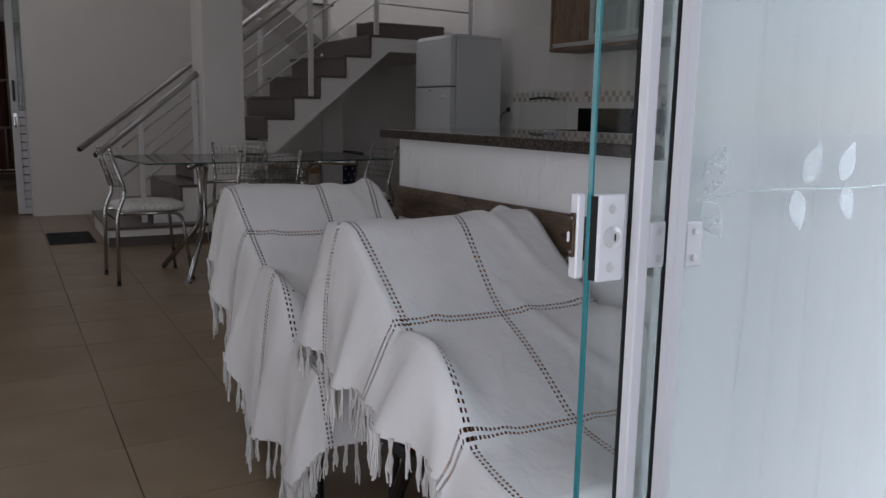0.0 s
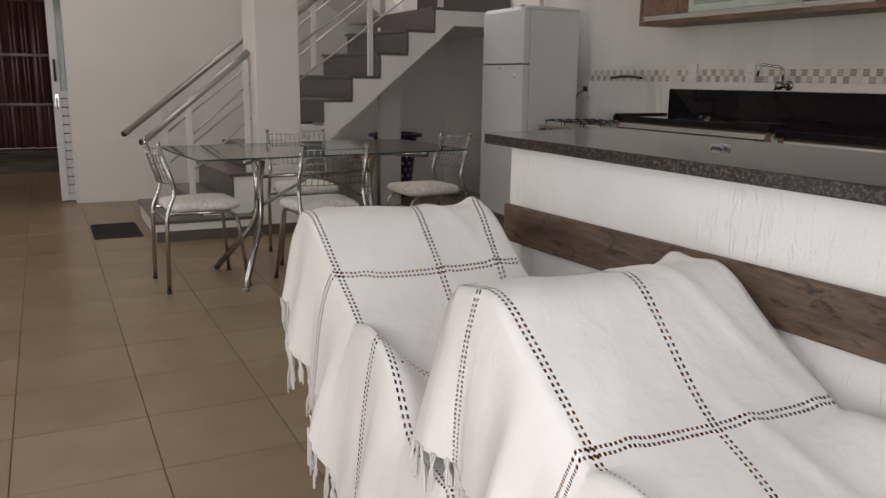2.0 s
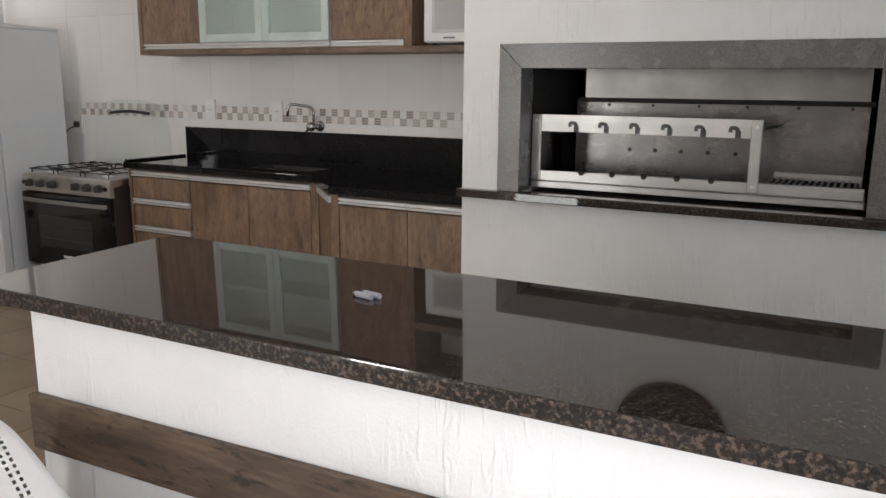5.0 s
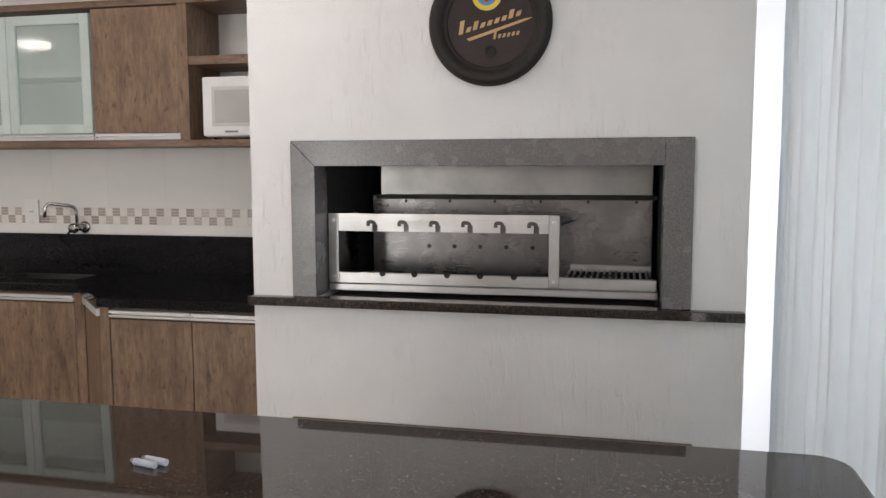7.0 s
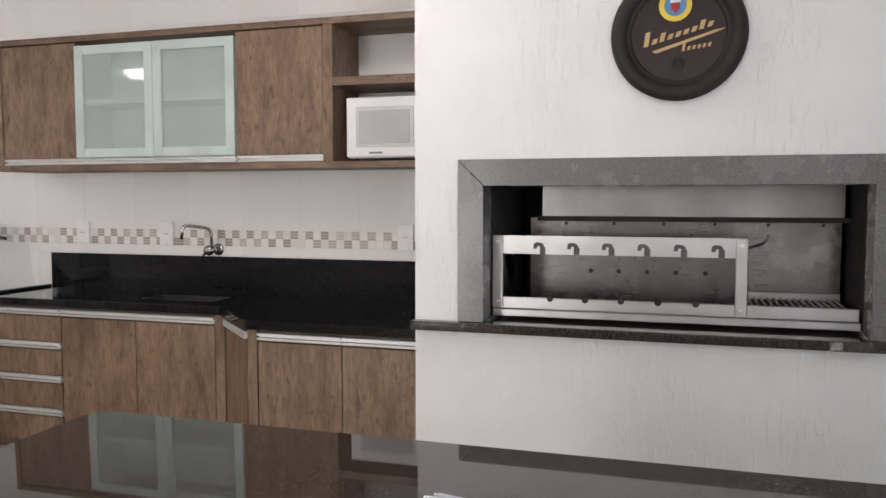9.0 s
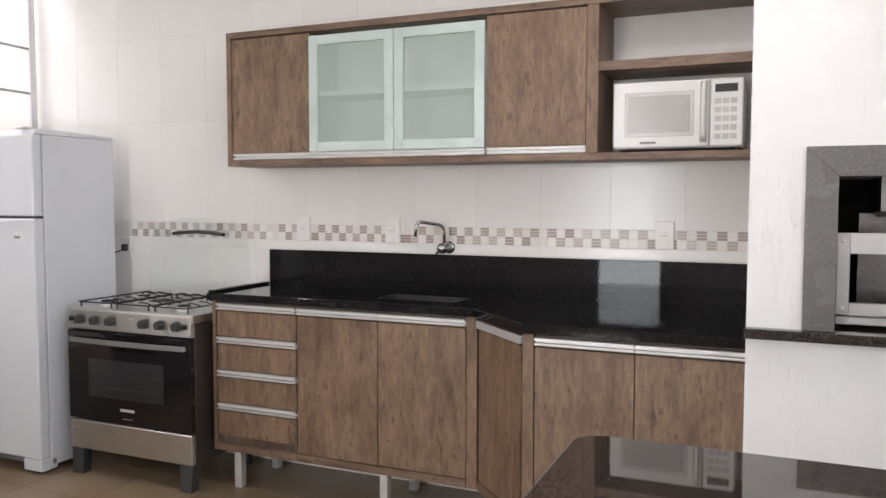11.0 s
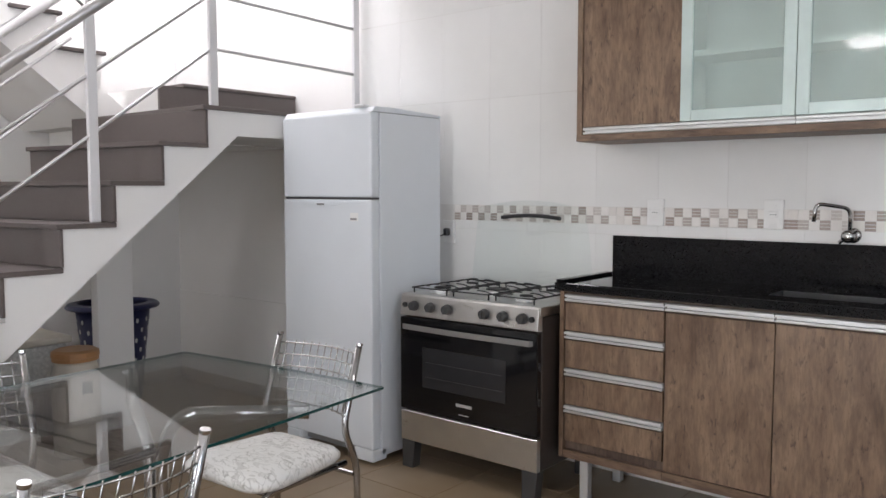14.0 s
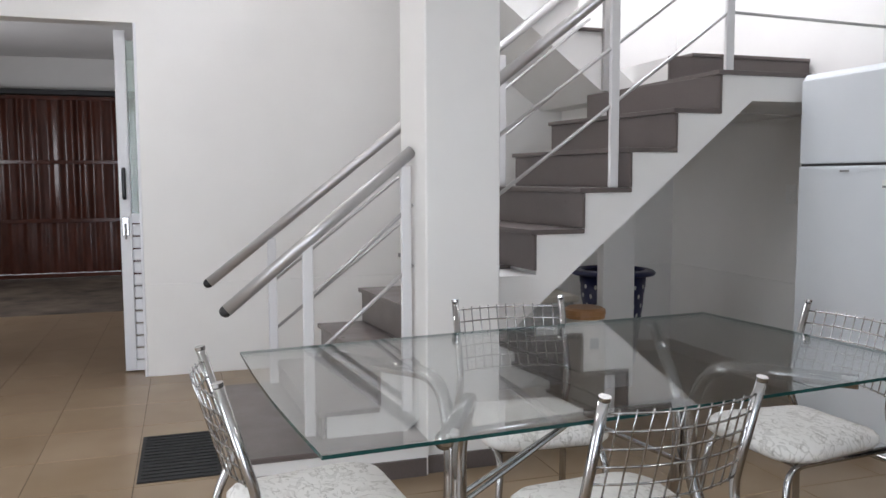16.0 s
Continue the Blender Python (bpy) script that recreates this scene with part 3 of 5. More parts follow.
key = part("key_cylinder", facing_east([(0.0150, 0), (0.0150, 0.003), (0.0105, 0.005), (0.0085, 0.006), (0.002, 0.006)], (LX + 0.0002, 1.2105, 0.914), 22), ALU, lock)
part("keyhole", box(LX + 0.0064, LX + 0.0068, 1.2093, 1.2117, 0.909, 0.919), PLASTIC_K, key)
for z in (0.873, 0.953):
    part("screw", facing_east([(0.0075, 0), (0.007, 0.002), (0.004, 0.003), (0.001, 0.003)], (LX + 0.0002, 1.2095, z), 14), ALU, lock)
for x, y, w in ((-0.655, 1.2735, 0.030), (-0.638, 1.3255, 0.032)):
    cl = part("clamp", box(x, x + 0.007, y, y + w, 0.867, 0.931, 0.002), WHITE_AL, part_win, "white glass clamp")
    for z in (0.880, 0.917):
        part("screw", facing_east([(0.005, 0), (0.005, 0.002), (0.003, 0.003)], (x + 0.0072, y + 0.016, z), 10), ALU, cl)

# frosted vine on the outer glass
vine = thing("glass_decal", "pale frosted vine and leaf sticker on the glass", "decal", (-0.6335, 1.5, 0.97))
vx = -0.6335
part("stem", tube([(vx, 1.345 + 0.04 * i, 0.961 + 0.005 * math.sin(i * 0.5) + 0.0013 * i) for i in range(22)], 0.0032, 6, 0.3), VINYL, vine)


def leaf(y, z, ang, size):
    bm = bmesh.new()
    pts = []
    for i in range(13):
        t = i / 12
        pts.append((t, 0.29 * math.sin(math.pi * t ** 0.8)))
    pts += [(p, -q) for p, q in pts[-2:0:-1]]
    ca, sa = math.cos(radians(ang)), math.sin(radians(ang))
    f = bm.faces.new([bm.verts.new((vx, y + size * (p * ca - q * sa), z + size * (p * sa + q * ca))) for p, q in pts])
    bmesh.ops.solidify(bm, geom=[f], thickness=0.0006)
    return bm


for y, z, ang, size in ((1.360, 0.966, 66, 0.078), (1.356, 0.958, -52, 0.068), (1.568, 0.978, 62, 0.070), (1.548, 0.968, -72, 0.066), (1.656, 0.980, 68, 0.066), (1.664, 0.970, -66, 0.060), (1.80, 0.983, 68, 0.064), (1.81, 0.973, -70, 0.058), (1.93, 0.985, 70, 0.062), (1.945, 0.975, -74, 0.058)):
    part("leaf", leaf(y, z, ang, size), VINYL, vine)

# sheer curtain behind the glass
cur = thing("curtain", "pale sheer curtain hanging in wide soft folds behind glass", "curtain", (-0.80, 2.7, 0.03))
bm = bmesh.new()
cols = []
for i in range(331):
    y = 1.47 + 2.38 * i / 330
    col = []
    for j in range(7):
        z = 0.03 + 2.22 * j / 6
        a = 0.050 + 0.014 * math.sin(y * 13.1)
        ph = (y / 0.112 + 0.35 * math.sin(y * 7) + 0.05 * math.sin(z * 2 + y * 9)) % 1.0
        x = -0.80 + a * (2 * min(ph / 0.80, (1 - ph) / 0.20) - 1) + 0.004 * math.sin(y * 40) * (1 - j / 7)
        col.append(bm.verts.new((x, y, z)))
    cols.append(col)
for a, b in zip(cols, cols[1:]):
    for j in range(6):
        bm.faces.new((a[j], b[j], b[j + 1], a[j + 1]))
part("drape", bm, SHEER, cur, smooth=True)
part("rod", tube([(-0.79, 1.3, 2.265), (-0.79, 4.1, 2.265)], 0.012), WHITE_AL, cur)

# ---- column and stairs ----
structure("column", box(-6.835, -6.444, 1.962, 2.290, 0, 5.3, 0.006), PAINT, "square white painted column beside the stairs")
bm = box(-6.86, -6.432, 1.95, 1.9605, 0, 0.075)
add_box(bm, -6.442, -6.432, 1.9605, 2.30, 0, 0.075)
add_box(bm, -6.422, -6.410, 1.20, 1.95, 0, 0.075)
structure("baseboard", bm, STAIR, "dark stone skirting round column and step")

stairs = thing("staircase", "white concrete staircase with taupe stone treads and risers", "staircase", (-7.0, 2.6, 0), kind="structure")
RISE, GO, Y0, Z0 = 0.1843, 0.2397, 1.533, 0.2710
SX0, SX1 = -7.58, -6.56
steps = [(Y0 + GO * i, Z0 + RISE * i) for i in range(9)]
# the white slab under the lower flight
out = []
for y, z in steps[1:]:
    out += [(y + 0.02, z - RISE - 0.02), (y + 0.02, z - 0.02)]
out += [(NY, steps[-1][1] - 0.02), (NY, 1.605), (3.645, 1.605), (1.775, 0.04), (1.775, 0.0), (1.56, 0.0), (1.56, Z0 - 0.02)]
part("slab", prism(out, "x", SX0, SX1), PAINT, stairs)
part("first_block", box(SX0, -6.422, 1.215, 1.9605, 0, 0.128), PAINT, stairs)
part("tread", box(SX0 - 0.02, -6.405, 1.195, 1.9605, 0.129, 0.152, 0.004), STAIR, stairs)


def skewed(left, right, y0, y1, dy, z0, z1):
    return prism([(left, y0 - dy), (right, y0), (right, y1), (left, y1 - dy)], "z", z0, z1, 0.003)


for i, (y, z) in enumerate(steps):
    left, dy = SX0 - 0.015, 0.06 + 0.012 * i
    right = -6.835 if i in (2, 3) else SX1 + 0.018
    deep = GO + 0.012 if i < 8 else NY - y - 0.01
    part("tread", skewed(left, right, y - 0.012, y + deep, dy if i < 8 else 0.0, z - 0.022, z), STAIR, stairs)
    lo = z - RISE if i else 0.152
    part("riser", skewed(left + 0.01, right - 0.012, y + 0.006, y + 0.020, dy, lo + 0.0005, z - 0.0225), STAIR, stairs)
# turn and upper flight along the west wall
part("tread", box(WX + 0.008, -7.18, 3.74, NY - 0.01, 1.908, 1.930, 0.004), STAIR, stairs)
part("riser", box(-7.21, -7.19, 3.60, NY - 0.01, 1.746, 1.9075), STAIR, stairs)
part("block", box(WX + 0.008, -7.212, 3.62, NY - 0.01, 1.60, 1.9075), PAINT, stairs)
up = [(3.74 - 0.2420 * i, 1.930 + 0.1843 * i) for i in range(8)]
out = []
for y, z in up[1:]:
    out += [(y - 0.01, z - 0.1843 - 0.02), (y - 0.01, z - 0.02)]
out += [(1.75, up[-1][1] - 0.02), (1.75, 3.02), (3.46, 1.709), (3.74, 1.709)]
part("slab", prism(out, "x", WX + 0.008, -7.60), PAINT, stairs)
for y, z in up[1:]:
    part("tread", box(WX + 0.008, -7.575, y - 0.26, y + 0.012, z - 0.022, z, 0.004), STAIR, stairs)
    part("riser", box(WX + 0.02, -7.605, y - 0.022, y - 0.011, z - 0.1843, z - 0.0225), STAIR, stairs)
structure("column_under_stairs", box(-7.47, -7.40, 3.32, 3.53, 0, 1.62, 0.004), PAINT, "slim white post under the stairs")
tagged(bpy.data.objects["column_under_stairs"])


def nose(y):
    return Z0 + (y - Y0) * RISE / GO


def railing(x, y0, y1, posts, group, lift=0.0):
    r = thing("stair_railing", "silver painted steel stair railing with round handrail", "railing", (x, y0, nose(y0)), group)
    part("handrail", tube([(x, y0 - 0.02, nose(y0) + 0.70 + lift), (x, y1, nose(y1) + 0.76 + lift)], 0.026, 16), RAILING, r, smooth=True)
    cap = bmesh.new()
    bmesh.ops.create_uvsphere(cap, u_segments=16, v_segments=10, radius=0.0252)
    bmesh.ops.translate(cap, verts=cap.verts, vec=(x, y0 - 0.024, nose(y0) + 0.697 + lift))
    part("end_cap", cap, PLASTIC_K, r, "black rubber end cap", smooth=True)
    for off in (0.27, 0.53):
        a = y0 + 0.31
        part("bar", tube([(x, a, nose(a) + off - 0.04), (x, y1, nose(y1) + off)], 0.0085, 8), RAILING, r, smooth=True)
    for y, z in posts:
        part("post", box(x - 0.012, x + 0.012, y - 0.022, y + 0.022, z, nose(y) + 0.72, 0.003), POST, r)
    return r


railing(-6.62, 1.19, 1.955, [(1.50, 0.153), (1.925, Z0 + RISE)], "stair railings")
railing(-7.56, 1.15, 3.30, [(1.45, 0.153), (2.20, Z0 + 2 * RISE), (2.75, Z0 + 5 * RISE)], "stair railings", 0.03)
r2 = thing("stair_railing", "silver painted steel railing round the stair landing", "railing", (-6.60, 2.3, 0.8), "stair railings")
part("handrail", tube([(-6.60, 2.30, nose(2.30) + 0.77), (-6.60, 3.53, nose(3.53) + 0.78), (-6.60, NY - 0.02, nose(3.53) + 0.80)], 0.026, 16), RAILING, r2, smooth=True)
for off in (0.27, 0.53):
    part("bar", tube([(-6.60, 2.30, nose(2.30) + off), (-6.60, 3.53, nose(3.53) + off - 0.05), (-6.60, NY - 0.06, nose(3.53) + off - 0.07)], 0.0085, 8), RAILING, r2, smooth=True)
for y, z in ((2.916, Z0 + 5 * RISE), (3.535, Z0 + 8 * RISE), (NY - 0.05, Z0 + 8 * RISE)):
    part("post", box(-6.612, -6.588, y - 0.022, y + 0.022, z, nose(min(y, 3.53)) + 0.77, 0.003), POST, r2)
r3 = thing("stair_railing", "silver painted steel railing of the upper flight", "railing", (-7.62, 3.4, 1.745), "stair railings")
part("post", box(-7.596, -7.560, 3.40, 3.44, 1.746, 2.75, 0.003), RAILING, r3)
part("handrail", tube([(-7.578, 3.42, 2.76), (-7.578, 2.0, 3.85)], 0.024, 14), RAILING, r3, smooth=True)
for off in (0.27, 0.53):
    part("bar", tube([(-7.578, 3.42, 2.05 + off), (-7.578, 2.0, 3.14 + off)], 0.0085, 8), RAILING, r3, smooth=True)
part("post", box(-7.59, -7.566, 2.94, 2.98, 2.49, 3.11, 0.003), RAILING, r3)

# things kept under the stairs
bk = thing("laundry_basket", "navy blue plastic laundry basket with spots and a rim", "basket", (-7.95, 3.70, 0))
part("body", lathe([(0.02, 0.005), (0.14, 0.0), (0.155, 0.02), (0.22, 0.61), (0.21, 0.61), (0.145, 0.03), (0.02, 0.03)], (-7.95, 3.70, 0), 28), NAVY, bk, smooth=True)
part("rim", lathe([(0.215, 0.60), (0.222, 0.612), (0.272, 0.606), (0.278, 0.618), (0.262, 0.634), (0.21, 0.640)], (-7.95, 3.70, 0), 28, "z", True), NAVY, bk, smooth=True)
for k in range(120):
    a, h = (k % 15) * math.tau / 15 + (k // 15) * 0.21, 0.10 + 0.062 * (k // 15)
    rr = 0.155 + (h - 0.02) * 0.1102
    bm = bmesh.new()
    bmesh.ops.create_icosphere(bm, subdivisions=1, radius=0.012)
    bmesh.ops.scale(bm, verts=bm.verts, vec=(0.35, 1.0, 1.4))
    bmesh.ops.rotate(bm, verts=bm.verts, matrix=Matrix.Rotation(a, 3, "Z"))
    bmesh.ops.translate(bm, verts=bm.verts, vec=(-7.95 + rr * math.cos(a), 3.70 + rr * math.sin(a), h))
    part("spot", bm, DOTS, bk)
pt = thing("storage_pot", "cream plastic pot with a tan screw lid", "pot", (-7.15, 3.07, 0))
part("body", lathe([(0.10, 0.0), (0.112, 0.02), (0.115, 0.415), (0.10, 0.465), (0.10, 0.485)], (-7.15, 3.07, 0), 28), CREAM, pt, smooth=True)
part("lid", lathe([(0.02, 0.540), (0.095, 0.540), (0.112, 0.530), (0.114, 0.505), (0.110, 0.503), (0.110, 0.485), (0.10, 0.483)], (-7.15, 3.07, 0), 28), TAN, pt, "tan plastic lid")
part("label", box(-7.036, -7.032, 3.045, 3.095, 0.33, 0.39), PLASTIC_K, pt)
bx = thing("storage_box", "pale patterned plastic storage box with lid", "box", (-7.75, 3.05, 0))
part("body", box(-7.98, -7.55, 2.72, 3.22, 0, 0.50, 0.02, 2), DOTS, bx)
part("lid", box(-8.0, -7.53, 2.70, 3.24, 0.501, 0.54, 0.012, 2), CREAM, bx)
sw = thing("light_switch", "white plastic light switch plate on the wall", "switch", (-7.32, NY + 0.006, 1.13))
part("plate", box(-7.36, -7.28, NY - 0.001, NY + 0.008, 1.07, 1.19, 0.004, 2), PLASTIC_W, sw)
part("rocker", box(-7.335, -7.305, NY - 0.005, NY - 0.0015, 1.105, 1.155, 0.002), PLASTIC_W, sw)

# ---- barbecue chimney ----
CX0, CX1, CY = -2.567, -0.945, 3.62
OX0, OX1, OZ0, OZ1 = -2.334, -1.190, 1.010, 1.459
bm = box(CX0, CX1, CY, NY, 0, 0.979)
add_box(bm, CX0, CX1, CY, NY, OZ1, CEILZ)
add_box(bm, CX0, OX0, CY, NY, 0.979, OZ1)
add_box(bm, OX1, CX1, CY, NY, 0.979, OZ1)
structure("wall_chimney", bm, STUCCO_C, "white rough-cast barbecue chimney breast")
bm = box(OX0 + 0.002, OX1 - 0.002, 4.30, 4.40, OZ0, OZ1)
add_box(bm, OX0 + 0.001, OX0 + 0.005, 3.722, 4.30, OZ0 + 0.01, OZ1 - 0.001)
add_box(bm, OX1 - 0.005, OX1 - 0.001, 3.722, 4.30, OZ0 + 0.01, OZ1 - 0.001)
structure("wall_hearth", bm, SOOT, "soot-black lining of the barbecue opening")
bm = bmesh.new()
FW = 0.082
ZT = OZ1 + 0.081
for outline in ([(OX0 - FW, 1.011), (OX0 + 0.004, 1.011), (OX0 + 0.004, OZ1 - 0.004), (OX0 - FW, ZT - 0.001)],
                [(OX0 - FW + 0.001, ZT), (OX0 + 0.005, OZ1 - 0.004), (OX1 - 0.0045, OZ1 - 0.004), (OX1 - 0.0045, ZT)],
                [(OX1 - 0.004, 1.011), (OX1 + FW, 1.011), (OX1 + FW, ZT), (OX1 - 0.004, ZT)]):
    slab = prism(outline, "y", CY - 0.014, CY + 0.10, 0.0015)
    tmp = bpy.data.meshes.new("slab")
    slab.to_mesh(tmp)
    slab.free()
    bm.from_mesh(tmp)
    bpy.data.meshes.remove(tmp)
structure("trim_hearth", bm, GREY_ST, "grey stone surround of the barbecue opening")
structure("trim_shelf", prism([(CX0 - 0.006, CY - 0.04), (CX1 - 0.006, CY - 0.04), (CX1 - 0.006, CY + 0.02), (OX1 - 0.03, CY + 0.021), (OX1 - 0.03, 4.30), (OX0 + 0.03, 4.30), (OX0 + 0.03, CY + 0.021), (CX0 + 0.004, CY + 0.02)], "z", 0.980, 1.010, 0.003), BAR_ST, "polished brown granite shelf of the barbecue")

gr = thing("barbecue_grill", "stainless steel skewer grill set into the barbecue", "grill", (-1.74, 3.75, 1.018))
gy = 3.715
part("front_rail", box(-2.325, -1.20, gy, gy + 0.25, 1.019, 1.045, 0.003), STEEL_R, gr)
part("front_rail", box(-2.325, -1.205, gy + 0.006, gy + 0.02, 1.046, 1.085, 0.002), STEEL_R, gr)
# skewer rail with hook slots
bm = bmesh.new()
xs, gx0, gx1 = [-2.16 + 0.112 * i for i in range(6)], -2.325, -1.52
add_box(bm, gx0, gx1, gy + 0.004, gy + 0.010, 1.266, 1.291)
edges = [gx0] + [v for x in xs for v in (x - 0.006, x + 0.014)] + [gx1]
for a, b in zip(edges[::2], edges[1::2]):
    add_box(bm, a, b, gy + 0.004, gy + 0.010, 1.230, 1.2655)
for x in xs:
    add_box(bm, x - 0.006, x + 0.014, gy + 0.004, gy + 0.0098, 1.254, 1.2652)
part("skewer_rail", bm, STEEL_R, gr)
for x in xs:
    part("hook_slot", tube(rounded([(x + 0.004, gy + 0.0035, 1.231), (x + 0.004, gy + 0.0035, 1.262), (x - 0.020, gy + 0.0035, 1.264), (x - 0.020, gy + 0.0035, 1.248)], 0.012), 0.0065, 6, 0.25), SLOT, gr)
for x in (-2.325, -1.555):
    po = part("post", box(x, x + 0.036, gy, gy + 0.008, 1.05, 1.289, 0.002), STEEL_R, gr)
    for z in (1.07, 1.268):
        part("rivet", lathe([(0.007, 0), (0.006, -0.004), (0.001, -0.005)], (x + 0.018, gy - 0.0002, z), 10, "y"), ALU, po)
# Inner panels and hood have the recess's shade put into their darker steel.
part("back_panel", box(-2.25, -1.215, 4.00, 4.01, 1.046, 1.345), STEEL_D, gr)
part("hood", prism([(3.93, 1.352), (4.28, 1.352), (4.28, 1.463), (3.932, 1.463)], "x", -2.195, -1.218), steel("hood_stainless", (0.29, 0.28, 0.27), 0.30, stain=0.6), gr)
part("hood_lip", box(-2.21, -1.20, 3.915, 3.935, 1.335, 1.352, 0.002), SOOT, gr)
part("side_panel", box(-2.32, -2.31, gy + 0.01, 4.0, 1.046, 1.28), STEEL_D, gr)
for i in range(5):
    x = -2.03 + 0.098 * i
    part("hole", lathe([(0.008, 0), (0.008, -0.002)], (x, 3.9995, 1.155), 12, "y"), SOOT, gr)
for i in range(5):
    x = -2.13 + 0.115 * i
    part("notch", lathe([(0.011, 0), (0.011, -0.003)], (x, gy + 0.0055, 1.083), 12, "y"), SOOT, gr)
for i in range(6):
    part("rivet", lathe([(0.006, 0), (0.005, -0.003)], (-2.12 + 0.17 * i, 3.9995, 1.325), 8, "y"), SOOT, gr)
part("coal_tray", box(-2.29, -1.56, gy + 0.03, 3.99, 1.046, 1.052), SOOT, gr)
part("grate_frame", box(-1.50, -1.215, 3.985, 3.999, 1.06, 1.10, 0.002), STEEL_R, gr)
for i in range(14):
    part("grate_bar", tube([(-1.50 + 0.0205 * i, gy + 0.03, 1.078), (-1.50 + 0.0205 * i, 3.985, 1.078)], 0.0045, 6), STEEL_D, gr)
for j in range(6):
    part("grate_bar", tube([(-1.50, gy + 0.05 + 0.042 * j, 1.072), (-1.225, gy + 0.05 + 0.042 * j, 1.072)], 0.004, 6), SOOT, gr)

part("crank", tube(rounded([(-1.515, gy + 0.03, 1.262), (-1.47, gy + 0.06, 1.275), (-1.455, gy + 0.06, 1.300)], 0.01), 0.005, 8), STEEL_D, gr, "small bent handle of the skewer drive")

# wood hatch below the shelf
ht = thing("firewood_hatch", "brown wooden hatch frame on the chimney base", "hatch", (-1.76, CY, 0.1))
part("panel", box(-2.42, -1.10, CY - 0.012, CY - 0.0005, 0.10, 0.543, 0.002), RAILWOOD, ht)
part("top_rail", box(-2.43, -1.09, CY - 0.025, CY - 0.0005, 0.544, 0.584, 0.003), RAILWOOD, ht)

# cask-end plaque on the chimney
pq = thing("wall_plaque", "round dark wooden cask-end plaque with gold emblem", "wall plaque", (-1.735, CY, 1.90))
pc = (-1.735, CY - 0.001, 1.90)
part("rim", lathe([(0.135, 0), (0.188, 0), (0.195, -0.008), (0.196, -0.018), (0.190, -0.024), (0.188, -0.034), (0.180, -0.040), (0.163, -0.038), (0.150, -0.026), (0.147, -0.019), (0.1425, -0.021), (0.135, -0.014)], pc, 56, "y", True), CASK, pq, smooth=True)
part("face", lathe([(0.01, -0.002), (0.1415, -0.002), (0.1415, -0.014), (0.01, -0.0145)], pc, 48, "y"), CASK_IN, pq)
part("bung", lathe([(0.004, -0.0145), (0.019, -0.0145), (0.019, -0.019), (0.012, -0.020), (0.011, -0.016), (0.004, -0.016)], (-1.735, CY - 0.001, 1.813), 20, "y", True), CASK, pq)
fy = CY - 0.0165
part("emblem_ring", lathe([(0.032, 0), (0.047, 0), (0.047, -0.002), (0.032, -0.002)], (-1.745, fy, 1.985), 36, "y", True), YELLOW, pq, "yellow emblem ring")
part("emblem_disc", lathe([(0.002, 0.001), (0.0315, 0.001), (0.0315, -0.001), (0.002, -0.001)], (-1.745, fy, 1.985), 30, "y"), BLUE, pq, "blue emblem disc")
part("emblem_shield", prism([(-1.757, 1.992), (-1.733, 1.992), (-1.733, 1.975), (-1.745, 1.962), (-1.757, 1.975)], "y", fy - 0.003, fy - 0.0015), RED, pq, "red shield")
part("emblem_tower", prism([(-1.760, 1.993), (-1.730, 1.993), (-1.730, 2.003), (-1.738, 2.010), (-1.745, 2.004), (-1.752, 2.010), (-1.760, 2.003)], "y", fy - 0.003, fy - 0.0015), PLASTIC_W, pq, "white towers")
rng = random.Random(5)
for i in range(9):
    x0 = -1.835 + 0.0225 * i
    z0 = 1.866 + 0.0062 * i
    hh = 0.045 if i == 0 else (0.030 if i in (2, 7) else 0.019)
    part("script_bar", prism([(x0, z0), (x0 + 0.014, z0 + 0.003), (x0 + 0.020, z0 + hh), (x0 + 0.006, z0 + hh - 0.003)], "y", fy - 0.002, fy), GOLD, pq, "gold brush lettering bar")
part("script_flourish", prism([(-1.81, 1.853), (-1.63, 1.908), (-1.60, 1.912), (-1.63, 1.900), (-1.80, 1.846)], "y", fy - 0.002, fy), GOLD, pq, "gold underline flourish")
for i in range(6):
    x0 = -1.725 + 0.0145 * i
    z0 = 1.850 + 0.002 * i
    part("script_bar", prism([(x0, z0), (x0 + 0.008, z0), (x0 + 0.012, z0 + (0.024 if i == 0 else 0.012)), (x0 + 0.004, z0 + (0.024 if i == 0 else 0.012))], "y", fy - 0.002, fy), GOLD, pq)

# ---- bar counter ----
structure("wall_bar", box(-2.615, -1.06, 1.842, 2.02, 0, 0.9795, 0.006), STUCCO, "white rough-cast half wall of the bar")
bt = prism(round_rect(-2.757, -0.985, 1.806, 2.335, 0.05), "z", 0.980, 1.012, 0.004)
for f in bt.faces:
    f.material_index = 0 if f.normal.z > 0.6 else 1
bmesh.ops.rotate(bt, verts=bt.verts, cent=(-1.87, 2.07, 1.012), matrix=Matrix.Rotation(radians(1.0), 3, "X"))
bart = thing("countertop", "polished dark brown granite bar top with speckled edge", "countertop", (-1.85, 2.1, 0.980))
part("slab", bt, (BAR_ST, BAR_EDGE), bart)
br = thing("bar_rail_board", "dark rustic wooden board along the bar wall", "board", (-1.85, 1.835, 0.69))
bm = box(-2.615, -1.07, 1.824, 1.8415, 0.692, 0.806, 0.002)
bmesh.ops.rotate(bm, verts=bm.verts, cent=(-1.85, 1.83, 0.75), matrix=Matrix.Rotation(radians(-0.8), 3, "Y"))
part("board", bm, RAILWOOD, br)
bt2 = thing("batteries", "pair of small grey batteries lying on granite", "batteries", (-1.995, 2.09, 1.012))
